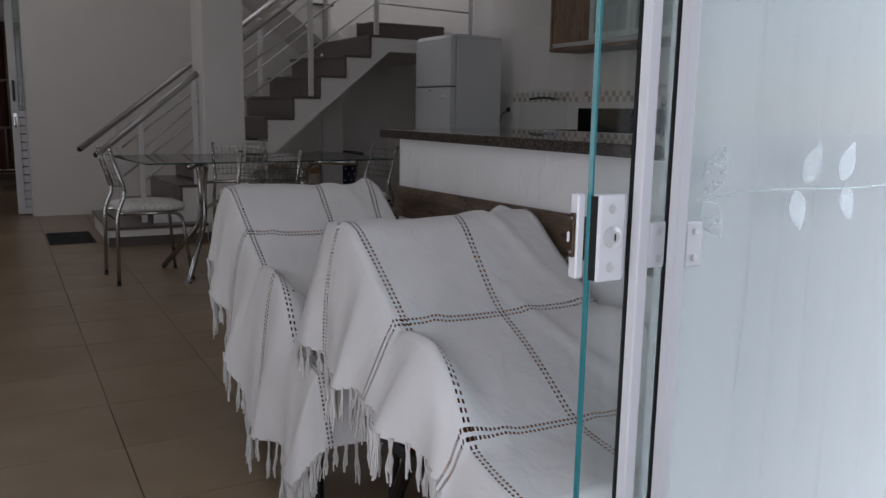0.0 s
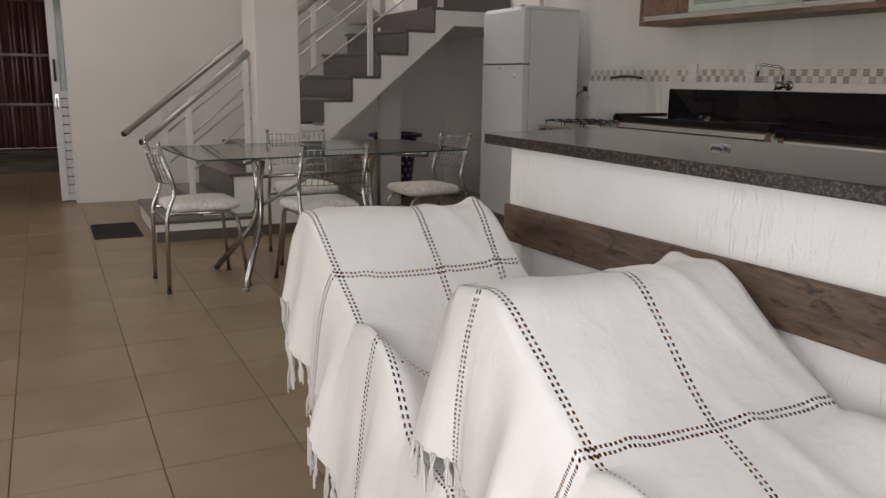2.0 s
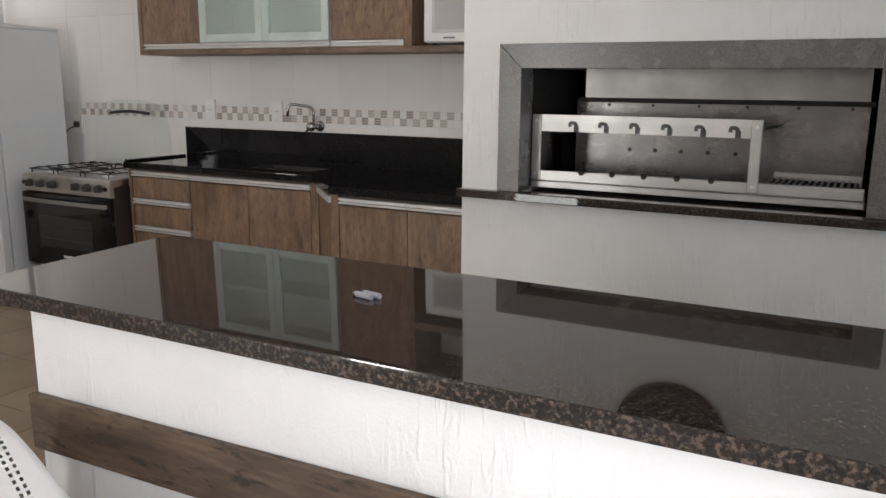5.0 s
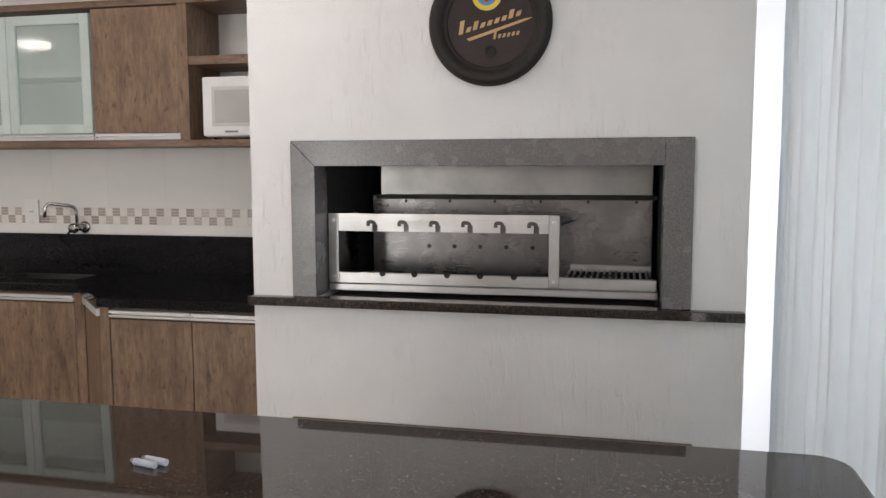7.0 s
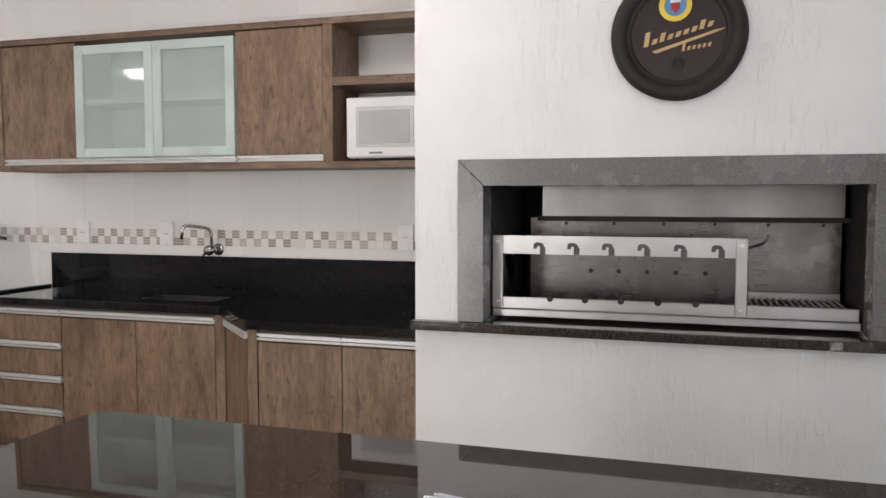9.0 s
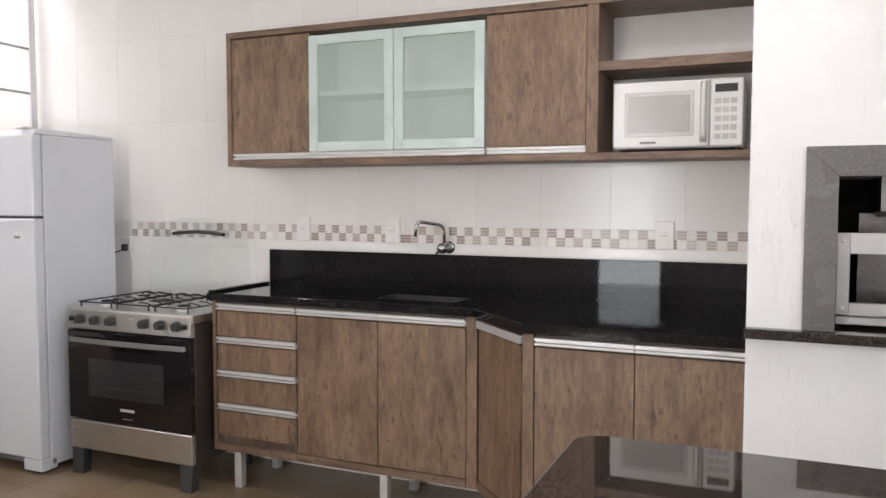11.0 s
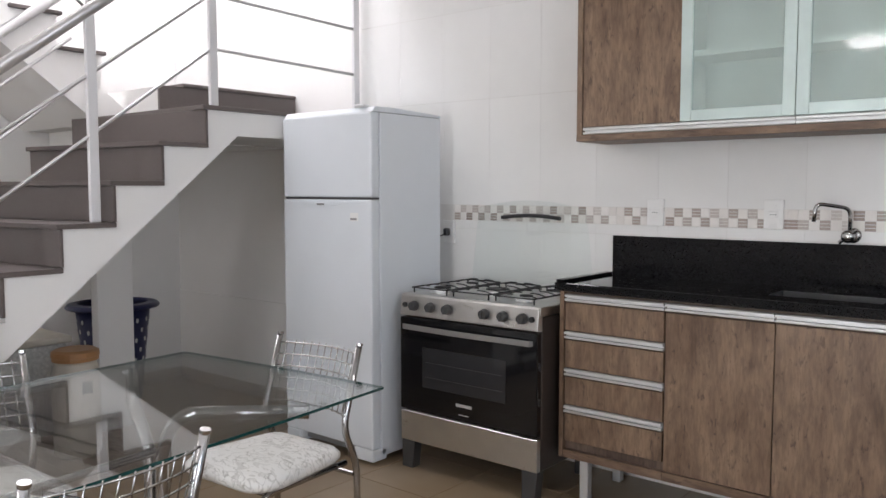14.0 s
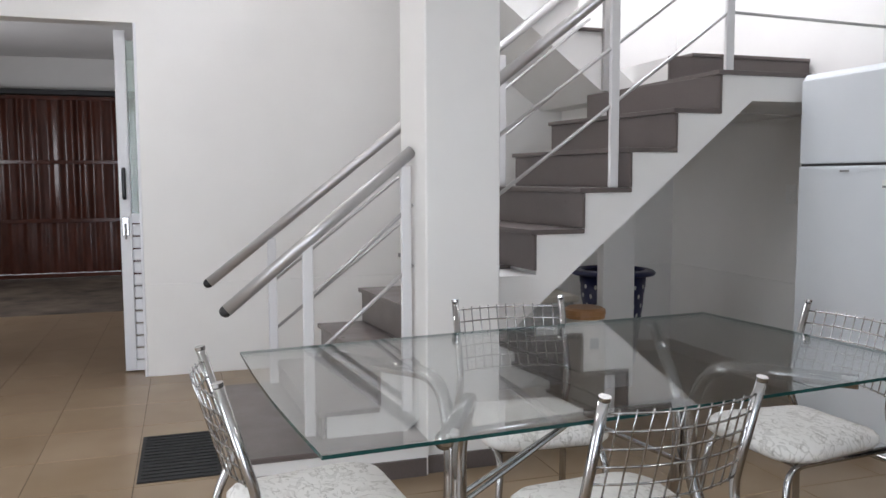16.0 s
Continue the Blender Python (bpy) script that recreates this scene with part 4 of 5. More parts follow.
CELLGREY = plain("grey_cell_wrap", (0.40, 0.41, 0.45), 0.4)
for dx, dy in ((0, 0), (0.010, 0.013)):
    b0 = part("cell", tube([(-2.014 + dx, 2.087 + dy, 1.0176), (-1.976 + dx, 2.079 + dy, 1.0176)], 0.0054, 14), CELLGREY, bt2)
    part("cap", tube([(-2.020 + dx, 2.0883 + dy, 1.0176), (-2.0143 + dx, 2.0871 + dy, 1.0176)], 0.0048, 14), CHROME, b0)

# ---- kitchen ----
fr = thing("fridge", "tall white two-door refrigerator with rounded top edge", "refrigerator", (-6.21, 4.2, 0))
FX0, FX1, FY = -6.510, -5.868, 3.890
part("body", box(FX0, FX1, FY + 0.062, 4.405, 0.03, 1.705, 0.008, 2), ENAMEL, fr)
part("top_cap", prism([(FY + 0.012, 1.706), (4.405, 1.706), (4.405, 1.719), (FY + 0.14, 1.733), (FY + 0.03, 1.730)], "x", FX0, FX1, 0.003), ENAMEL, fr)
dl = part("lower_door", box(FX0, FX1, FY, FY + 0.058, 0.075, 1.289, 0.010, 3), ENAMEL, fr)
du = part("freezer_door", box(FX0, FX1, FY, FY + 0.058, 1.300, 1.7055, 0.012, 3), ENAMEL, fr)
part("handle_recess", box(FX0 + 0.004, FX1 - 0.004, FY + 0.012, FY + 0.06, 1.2895, 1.2995), PLASTIC_D, fr, "dark handle groove")
part("handle_lip", prism([(FX0 + 0.03, 1.276), (FX0 + 0.16, 1.268), (FX0 + 0.24, 1.256), (FX0 + 0.37, 1.256), (FX0 + 0.45, 1.268), (FX1 - 0.03, 1.276)], "y", FY - 0.004, FY - 0.0005), ENAMEL, dl)
part("badge", box(-6.245, -6.19, FY - 0.007, FY - 0.0045, 1.260, 1.270, 0.001), PLASTIC_G, dl, "grey oval badge")
part("sticker", box(-6.01, -5.955, FY - 0.002, FY - 0.0005, 1.185, 1.225), PLASTIC_W, dl)
part("sticker_print", box(-6.008, -5.965, FY - 0.003, FY - 0.0021, 1.190, 1.200), PLASTIC_G, dl)
part("hinge_cover", box(-5.98, -5.92, FY + 0.0, FY + 0.05, 1.7325, 1.742, 0.003), PLASTIC_W, fr)
part("kick_plate", box(FX0 + 0.11, FX1 - 0.13, FY + 0.05, FY + 0.07, 0.03, 0.074), PLASTIC_G, fr)
for x0, x1 in ((FX0, FX0 + 0.11), (FX1 - 0.13, FX1)):
    part("corner_foot", box(x0, x1, FY + 0.002, FY + 0.10, 0.012, 0.074, 0.008, 2), ENAMEL, fr)
for x in (FX0 + 0.05, FX1 - 0.05):
    part("levelling_foot", lathe([(0.018, 0), (0.018, 0.011), (0.01, 0.014)], (x, FY + 0.05, 0), 12), PLASTIC_G, fr)

# stove
st = thing("stove", "stainless steel and black five-burner gas stove, raised glass lid", "stove", (-5.38, 4.25, 0))
X0, X1, SYF = -5.767, -4.99, 3.985
part("body", box(X0, X1, SYF + 0.03, 4.50, 0.135, 0.80, 0.004), plain("dark_stove_side", (0.045, 0.035, 0.03), 0.35), st, "dark brown enamel sides")
part("cooktop", box(X0 - 0.004, X1 + 0.004, SYF + 0.012, 4.50, 0.801, 0.845, 0.008, 2), STEEL, st)
pn = part("control_panel", prism([(SYF + 0.035, 0.738), (SYF - 0.004, 0.743), (SYF + 0.006, 0.838), (SYF + 0.035, 0.838)], "x", X0, X1, 0.003), STEEL, st)
for x in (-5.675, -5.575, -5.475, -5.265, -5.165, -5.065):
    kn = part("knob", lathe([(0.024, 0), (0.024, -0.008), (0.019, -0.028), (0.012, -0.030)], (x, SYF - 0.002, 0.792), 18, "y"), PLASTIC_D, pn, "dark grey knob")
    part("grip", box(x - 0.005, x + 0.005, SYF - 0.040, SYF - 0.030, 0.773, 0.811, 0.003), PLASTIC_D, kn)
for x in (-5.735, -5.02):
    part("button", lathe([(0.013, 0), (0.012, -0.010)], (x, SYF - 0.001, 0.792), 14, "y"), PLASTIC_K, pn)
STEEL_G = plain("satin_grey_metal", (0.36, 0.355, 0.35), 0.42, 0.8, vary=0.06, bump=0.02)
od = part("oven_door", box(X0, X1, SYF - 0.004, SYF + 0.028, 0.290, 0.734, 0.006, 2), BLACKGLASS, st, "black glass oven door")
part("window", box(X0 + 0.14, X1 - 0.16, SYF - 0.006, SYF - 0.0045, 0.41, 0.60, 0.0005), OVENWIN, od)
for z in (0.46, 0.53):
    part("rack_bar", box(X0 + 0.16, X1 - 0.18, SYF - 0.0075, SYF - 0.0062, z, z + 0.0025), PLASTIC_D, od)
hp = [(X0 + 0.03 + (X1 - X0 - 0.06) * i / 12, SYF - 0.022 - 0.014 * math.sin(math.pi * i / 12), 0.672) for i in range(13)]
part("handle", prism([(x, y) for x, y, z in [(X0 + 0.022, SYF - 0.0045, 0)] + hp + [(X1 - 0.022, SYF - 0.0045, 0)]] + [(x, y + 0.007) for x, y, z in reversed(hp)], "z", 0.678, 0.703, 0.002), STEEL_G, od, "bowed flat steel handle")
part("badge", box(-5.425, -5.335, SYF - 0.0065, SYF - 0.0045, 0.352, 0.366, 0.0005), ALU, od)
part("badge", box(-5.41, -5.35, SYF - 0.0065, SYF - 0.0045, 0.315, 0.318, 0.0005), ALU, od)
part("drawer_front", box(X0, X1, SYF - 0.002, SYF + 0.028, 0.136, 0.280, 0.004), STEEL, st)
for x in (X0 + 0.002, X1 - 0.082):
    part("leg", prism([(x, 0.0), (x + 0.065, 0.0), (x + 0.08, 0.135), (x, 0.135)], "y", SYF + 0.005, SYF + 0.06, 0.003), PLASTIC_D, st)
    part("leg", box(x + 0.01, x + 0.06, 4.42, 4.47, 0.0, 0.135, 0.004), PLASTIC_D, st)
for bx0, by0, rr in ((-5.62, 4.12, 0.045), (-5.62, 4.36, 0.035), (-5.38, 4.24, 0.06), (-5.14, 4.12, 0.035), (-5.14, 4.36, 0.045)):
    b0 = part("burner", lathe([(rr + 0.012, 0.846), (rr + 0.012, 0.852), (rr, 0.853), (rr, 0.862), (rr - 0.006, 0.866), (0.004, 0.867)], (bx0, by0, 0), 20), ALU, st)
    part("burner_cap", lathe([(rr - 0.004, 0.8675), (rr - 0.006, 0.873), (0.003, 0.874)], (bx0, by0, 0), 18), IRON, b0)
for gx in (-5.62, -5.38, -5.14):
    g0 = part("grate", tube(rounded([(gx - 0.105, 4.02, 0.872), (gx + 0.105, 4.02, 0.872), (gx + 0.105, 4.46, 0.872), (gx - 0.105, 4.46, 0.872), (gx - 0.105, 4.02, 0.872)], 0.02, 3), 0.0035, 6), IRON, st, "black wire pan support")
    for y in (4.05, 4.12, 4.20, 4.28, 4.36, 4.43):
        part("wire", tube(rounded([(gx - 0.105, y, 0.872), (gx - 0.06, y, 0.882), (gx - 0.022, y, 0.882)], 0.012, 3), 0.003, 6), IRON, g0)
        part("wire", tube(rounded([(gx + 0.105, y, 0.872), (gx + 0.06, y, 0.882), (gx + 0.022, y, 0.882)], 0.012, 3), 0.003, 6), IRON, g0)
    for x, y in ((gx - 0.1, 4.03), (gx + 0.1, 4.03), (gx - 0.1, 4.45), (gx + 0.1, 4.45)):
        part("grate_foot", tube([(x, y, 0.846), (x, y, 0.872)], 0.004, 6), IRON, g0)
lid_out = [(X0 + 0.03, 0.86)] + [(X0 + 0.075 + (X1 - X0 - 0.15) * i / 10, 1.245 + 0.04 * math.sin(math.pi * i / 10)) for i in range(11)] + [(X1 - 0.03, 0.86)]
lidp = part("glass_lid", prism(lid_out, "y", 4.505, 4.510), clear_glass("lid_glass", (0.975, 0.99, 0.985)), st, "raised clear glass lid")
lidp.visible_shadow = False
part("lid_grip", tube([(-5.535 + 0.034 * i, 4.490, 1.198 + 0.012 * math.sin(math.pi * i / 10)) for i in range(11)], 0.012, 8, 0.8), PLASTIC_K, lidp, "black lid grip")


# base cabinets, in units under one worktop
CF, CF2, CT = 4.103, 3.815, 0.911
XD0, XD1 = -3.610, -3.325


def pull(thing_, x0, x1, y, z):
    """A strip handle of ribbed aluminium along a front's top edge."""
    h = part("handle", prism([(y + 0.012, z - 0.030), (y - 0.006, z - 0.030), (y - 0.009, z - 0.027), (y - 0.009, z - 0.020), (y + 0.009, z - 0.019), (y + 0.009, z - 0.013), (y - 0.009, z - 0.012), (y - 0.009, z - 0.003), (y - 0.006, z), (y + 0.012, z)], "x", x0, x1), ALU, thing_, "matte ribbed aluminium strip handle")
    return h


def leg(thing_, x, y, z):
    part("leg", box(x - 0.02, x + 0.02, y - 0.02, y + 0.02, 0, z, 0.003), ALU, thing_)


cab = thing("drawer_unit", "rustic oak base cabinet with four drawers", "cabinet", (-4.72, 4.3, 0))
part("carcass", box(-4.935, -4.486, CF + 0.022, 4.53, 0.192, CT - 0.001), INNER, cab)
part("side_panel", box(-4.955, -4.936, CF - 0.004, 4.53, 0.192, CT - 0.001, 0.001), WOOD, cab)
part("plinth_rail", box(-4.935, -4.486, CF - 0.002, CF + 0.02, 0.192, 0.227, 0.001), WOOD_X, cab)
for i in range(4):
    z1 = CT - 0.014 - i * 0.159
    d = part("drawer_front", box(-4.930, -4.489, CF, CF + 0.018, z1 - 0.154, z1 - 0.036, 0.001), WOOD, cab)
    pull(d, -4.930, -4.489, CF, z1)
leg(cab, -4.86, 4.17, 0.1915)
leg(cab, -4.86, 4.47, 0.1915)


def door_unit(label, x0, x1, yf, doors, legs=True):
    c = thing("base_cabinet", label, "cabinet", ((x0 + x1) / 2, 4.3, 0), "base cabinets")
    part("carcass", box(x0, x1, yf + 0.022, 4.53, 0.192, CT - 0.001), INNER, c)
    part("plinth_rail", box(x0, x1, yf - 0.002, yf + 0.02, 0.192, 0.227, 0.001), WOOD_X, c)
    w = (x1 - x0) / doors
    for k in range(doors):
        a, b = x0 + k * w + 0.002, x0 + (k + 1) * w - 0.002
        d = part("door", box(a, b, yf, yf + 0.018, 0.231, CT - 0.051, 0.001), WOOD, c)
        pull(d, a, b, yf, CT - 0.014)
    if legs:
        leg(c, (x0 + x1) / 2, yf + 0.07, 0.1915)
        leg(c, (x0 + x1) / 2, 4.47, 0.1915)
    return c


door_unit("rustic oak base cabinet with two doors under the sink", -4.484, -3.660, CF, 2)
door_unit("rustic oak base cabinet with two doors beside the chimney", -3.282, CX0 - 0.004, CF2, 2)
# slanted corner unit between the two depths
cc = thing("corner_cabinet", "narrow slanted rustic oak corner cabinet", "cabinet", (-3.52, 4.3, 0))
part("carcass", prism([(-3.658, CF + 0.03), (XD0, CF + 0.03), (XD1 + 0.02, CF2 + 0.04), (-3.284, CF2 + 0.04), (-3.284, 4.53), (-3.658, 4.53)], "z", 0.192, CT - 0.001), INNER, cc)
part("filler_post", box(-3.658, XD0 - 0.002, CF - 0.002, CF + 0.022, 0.192, CT - 0.002, 0.001), WOOD, cc)
part("filler_post", box(XD1, -3.284, CF2 - 0.002, CF2 + 0.022, 0.192, CT - 0.002, 0.001), WOOD, cc)


def slant(a0, a1, y_out, y_in, z0, z1):
    u = Vector((XD1 - XD0, CF2 - CF)).normalized()
    nrm = Vector((u.y, -u.x))
    nrm = nrm if nrm.y < 0 else -nrm
    p, q = Vector((XD0, CF)) + u * a0, Vector((XD0, CF)) + u * a1
    o = [p + nrm * y_out, q + nrm * y_out, q - nrm * y_in, p - nrm * y_in]
    return prism([(v.x, v.y) for v in o], "z", z0, z1)


part("door", slant(0.012, 0.39, 0.0, 0.018, 0.231, CT - 0.051), WOOD, cc)
part("plinth_rail", slant(0.004, 0.40, 0.002, 0.02, 0.192, 0.227), WOOD_X, cc)
part("handle", slant(0.012, 0.39, 0.012, 0.010, CT - 0.044, CT - 0.014), ALU, cc, "aluminium strip handle")
leg(cc, -3.47, 4.2, 0.1915)

wt = thing("worktop", "black polished granite worktop with upstand and sink", "countertop", (-3.8, 4.3, 0.885))
out = [(-4.972, 4.08), (-3.622, 4.08), (-3.318, 3.785), (CX0 - 0.002, 3.785), (CX0 - 0.002, 4.535), (-3.76, 4.535), (-3.76, 4.20), (-4.14, 4.20), (-4.14, 4.535), (-4.972, 4.535)]
bm = prism(out, "z", CT, CT + 0.035, 0.003)
add_box(bm, -4.1395, -3.7605, 4.2005, 4.235, CT + 0.0005, CT + 0.034)
add_box(bm, -4.1395, -3.7605, 4.395, 4.535, CT + 0.0005, CT + 0.034)
part("slab", bm, BLACK_ST, wt)
part("raised_rim", box(-4.970, -4.935, 4.09, 4.53, CT + 0.0355, CT + 0.047, 0.002), BLACK_ST, wt)
part("upstand", box(-4.940, CX0 - 0.003, 4.536, NY - 0.004, CT + 0.002, 1.126, 0.002), BLACK_ST, wt)
bm = bmesh.new()
add_box(bm, -4.14, -3.76, 4.235, 4.395, 0.76, 0.766)
add_box(bm, -4.14, -4.134, 4.235, 4.395, 0.766, CT + 0.0345)
add_box(bm, -3.766, -3.76, 4.235, 4.395, 0.766, CT + 0.0345)
add_box(bm, -4.134, -3.766, 4.235, 4.241, 0.766, CT + 0.0345)
add_box(bm, -4.134, -3.766, 4.389, 4.395, 0.766, CT + 0.0345)
# Bowl steel is darkened so its colour carries the shade inside.
part("sink_bowl", bm, steel("darkened_sink_steel", (0.10, 0.10, 0.10), 0.4), wt, "steel sink bowl")

tp = thing("kitchen_tap", "chrome wall tap with a swivelling angled spout", "tap", (-3.96, NY, 1.165))
part("flange", lathe([(0.03, 0), (0.03, -0.006), (0.018, -0.012)], (-3.93, NY - 0.001, 1.16), 18, "y"), CHROME, tp, smooth=True)
part("valve", tube([(-3.93, NY - 0.01, 1.16), (-3.93, NY - 0.075, 1.16)], 0.016, 14), CHROME, tp, smooth=True)
part("spout", tube(rounded([(-3.93, NY - 0.06, 1.165), (-3.93, NY - 0.062, 1.265), (-4.03, NY - 0.15, 1.285), (-4.035, NY - 0.155, 1.215)], 0.03), 0.0076, 10), CHROME, tp, smooth=True)
kb = part("knob", lathe([(0.024, -0.075), (0.026, -0.085), (0.022, -0.10), (0.008, -0.105)], (-3.93, NY, 1.16), 12, "y"), CHROME, tp, smooth=True)
part("knob_arm", tube([(-3.96, NY - 0.09, 1.135), (-3.90, NY - 0.09, 1.185)], 0.007, 8), CHROME, kb)

SOCKET_W = plain("socket_white", (0.80, 0.79, 0.765), 0.3, vary=0.02)
for x, grp in ((-4.738, 1), (-4.226, 1), (-2.939, 1)):
    s = thing("wall_socket", "white plastic double socket plate over the tiles", "socket", (x, NY - 0.01, 1.235), "kitchen sockets")
    part("plate", box(x - 0.039, x + 0.039, NY - 0.014, NY - 0.0005, 1.175, 1.295, 0.003, 2), SOCKET_W, s)
    part("socket_face", box(x - 0.02, x + 0.02, NY - 0.0165, NY - 0.0143, 1.222, 1.248, 0.001), SOCKET_W, s)
    for dx in (-0.01, 0, 0.01):
        part("pin_hole", box(x + dx - 0.002, x + dx + 0.002, NY - 0.0172, NY - 0.0167, 1.233, 1.237), PLASTIC_K, s)
s = thing("wall_socket", "white socket with a black plug beside the fridge", "socket", (-5.928, NY - 0.01, 1.12), "kitchen sockets")
part("plate", box(-5.965, -5.89, NY - 0.014, NY - 0.0005, 1.05, 1.17, 0.003, 2), SOCKET_W, s)
part("plug", box(-5.945, -5.913, NY - 0.045, NY - 0.0145, 1.09, 1.13, 0.006), PLASTIC_K, s, "black plug")
part("cord", tube(rounded([(-5.94, NY - 0.04, 1.095), (-6.02, NY - 0.04, 1.07), (-6.15, NY - 0.03, 0.8), (-6.15, NY - 0.03, 0.05)], 0.05), 0.004, 6), PLASTIC_K, s)

# wall cabinets
UB, UT, UF, UX0, UX1 = 1.545, 2.185, 4.262, -4.980, CX0 - 0.004
uc = thing("wall_cabinet", "rustic oak wall cabinet with frosted glass doors and open shelf", "cabinet", (-3.8, 4.4, UB))
part("bottom_board", box(UX0, UX1, UF, NY - 0.012, UB, UB + 0.028, 0.001), WOOD_X, uc)
part("top_board", box(UX0, UX1, UF, NY - 0.012, UT - 0.028, UT, 0.001), WOOD_X, uc)
part("side_panel", box(UX0, UX0 + 0.026, UF + 0.001, NY - 0.012, UB + 0.0285, UT - 0.0285, 0.001), WOOD, uc)
part("divider", box(-3.212, -3.165, UF + 0.001, NY - 0.012, UB + 0.0285, UT - 0.0285, 0.001), WOOD, uc)
part("back_board", box(UX0 + 0.027, -3.213, NY - 0.026, NY - 0.0125, UB + 0.029, UT - 0.029), INNER, uc)
part("shelf", box(-4.507, -3.643, UF + 0.028, NY - 0.05, 1.862, 1.884), plain("pale_shelf", (0.84, 0.85, 0.83), 0.5), uc)
part("open_shelf", box(-3.1645, UX1, UF + 0.004, NY - 0.012, 1.895, 1.932, 0.001), WOOD_X, uc)
part("inner_lining", box(-4.52, -3.63, NY - 0.045, NY - 0.0265, UB + 0.06, UT - 0.04), plain("pale_lining", (0.82, 0.84, 0.82), 0.6), uc)
part("inner_side", box(-4.52, -4.508, UF + 0.03, NY - 0.046, UB + 0.06, UT - 0.04), plain("pale_lining_side", (0.72, 0.74, 0.72), 0.6), uc)
part("inner_side", box(-3.642, -3.63, UF + 0.03, NY - 0.046, UB + 0.06, UT - 0.04), plain("pale_lining_end", (0.72, 0.74, 0.72), 0.6), uc)
for a, b in ((UX0 + 0.029, -4.508), (-3.638, -3.215)):
    d = part("door", box(a, b, UF + 0.006, UF + 0.024, UB + 0.062, UT - 0.034, 0.001), WOOD, uc)
    pull(d, a, b, UF + 0.014, UB + 0.060)
FRAME_AL = plain("mint_aluminium_frame", (0.58, 0.68, 0.65), 0.4, 0.3)
for a, b in ((-4.511, -4.075), (-4.072, -3.646)):
    d = part("glass_door", box(a, a + 0.045, UF, UF + 0.02, UB + 0.062, UT - 0.05, 0.001), FRAME_AL, uc, "pale green aluminium framed glass door")
    part("stile", box(b - 0.045, b, UF, UF + 0.02, UB + 0.062, UT - 0.05, 0.001), FRAME_AL, d)
    part("rail", box(a + 0.0455, b - 0.0455, UF + 0.0005, UF + 0.0195, UB + 0.062, UB + 0.104, 0.001), FRAME_AL, d)
    part("rail", box(a + 0.0455, b - 0.0455, UF + 0.0005, UF + 0.0195, UT - 0.092, UT - 0.05, 0.001), FRAME_AL, d)
    part("pane", box(a + 0.044, b - 0.044, UF + 0.008, UF + 0.012, UB + 0.103, UT - 0.091), FROST, d)
    pull(d, a, b, UF + 0.014, UB + 0.060)

mw = thing("microwave", "white microwave oven with a curved silver handle", "microwave", (-2.85, 4.4, UB + 0.028))
MB = UB + 0.040
part("body", box(-3.105, -2.625, UF + 0.03, NY - 0.03, MB, MB + 0.26, 0.006, 2), PLASTIC_W, mw)
md = part("door", box(-3.105, -2.745, UF + 0.008, UF + 0.0295, MB + 0.004, MB + 0.256, 0.006, 2), PLASTIC_W, mw)
part("bezel", box(-3.06, -2.80, UF + 0.005, UF + 0.0078, MB + 0.045, MB + 0.215, 0.002), plain("pale_bezel", (0.62, 0.62, 0.61), 0.2), md)
part("window", box(-3.045, -2.815, UF + 0.002, UF + 0.0048, MB + 0.06, MB + 0.20, 0.001), plain("microwave_window", (0.50, 0.50, 0.49), 0.08), md)
part("handle", tube([(-2.765, UF + 0.0 - 0.012 * math.sin(math.pi * i / 8), MB + 0.02 + 0.225 * i / 8) for i in range(9)], 0.012, 10), ALU, md, "curved silver handle", smooth=True)
part("badge", box(-3.0, -2.94, UF + 0.0055, UF + 0.0079, MB + 0.018, MB + 0.026), PLASTIC_G, md)
pnl = part("control_panel", box(-2.742, -2.626, UF + 0.010, UF + 0.0295, MB + 0.004, MB + 0.256, 0.004), PLASTIC_W, mw)
part("display", box(-2.725, -2.645, UF + 0.0075, UF + 0.0098, MB + 0.205, MB + 0.235), PLASTIC_K, pnl)
for r in range(5):
    for c in range(3):
        part("key", box(-2.725 + 0.028 * c, -2.702 + 0.028 * c, UF + 0.008, UF + 0.0098, MB + 0.03 + 0.033 * r, MB + 0.05 + 0.033 * r), plain("key_grey", (0.55, 0.55, 0.55), 0.5) if (r, c) == (0, 0) else bpy.data.materials["key_grey"], pnl)
for x in (-3.08, -2.65):
    for y in (UF + 0.06, NY - 0.06):
        part("foot", lathe([(0.012, 0), (0.012, MB - UB - 0.0282)], (x, y, UB + 0.028), 10), PLASTIC_K, mw)

# ceiling lamps, strengthened as fill; the third, over the kitchen, is added unseen
for x, y in ((-4.95, -0.95), (-7.2, 0.3), (-3.0, 3.0)):
    lm = thing("ceiling_lamp", "round white glass ceiling lamp, lit", "lamp", (x, y, CEILZ), "ceiling lamps")
    part("base", lathe([(0.10, 0), (0.10, -0.02), (0.02, -0.02)], (x, y, CEILZ - 0.0005), 28), PLASTIC_W, lm)
    part("shade", lathe([(0.165, -0.021), (0.17, -0.035), (0.14, -0.075), (0.08, -0.10), (0.01, -0.108)], (x, y, CEILZ), 32), LAMP, lm, "lit opal glass shade", smooth=True)

# ---- dining set ----
TC, TROT, TZ = (-5.188, 2.008), 5.0, 0.757
tb = thing("dining_table", "clear glass dining table on bent chrome tube legs", "table", (TC[0], TC[1], 0))
TM = Matrix.Translation((TC[0], TC[1], 0)) @ Matrix.Rotation(radians(TROT), 4, "Z")


def turned(bm):
    bmesh.ops.transform(bm, matrix=TM, verts=bm.verts)
    return bm


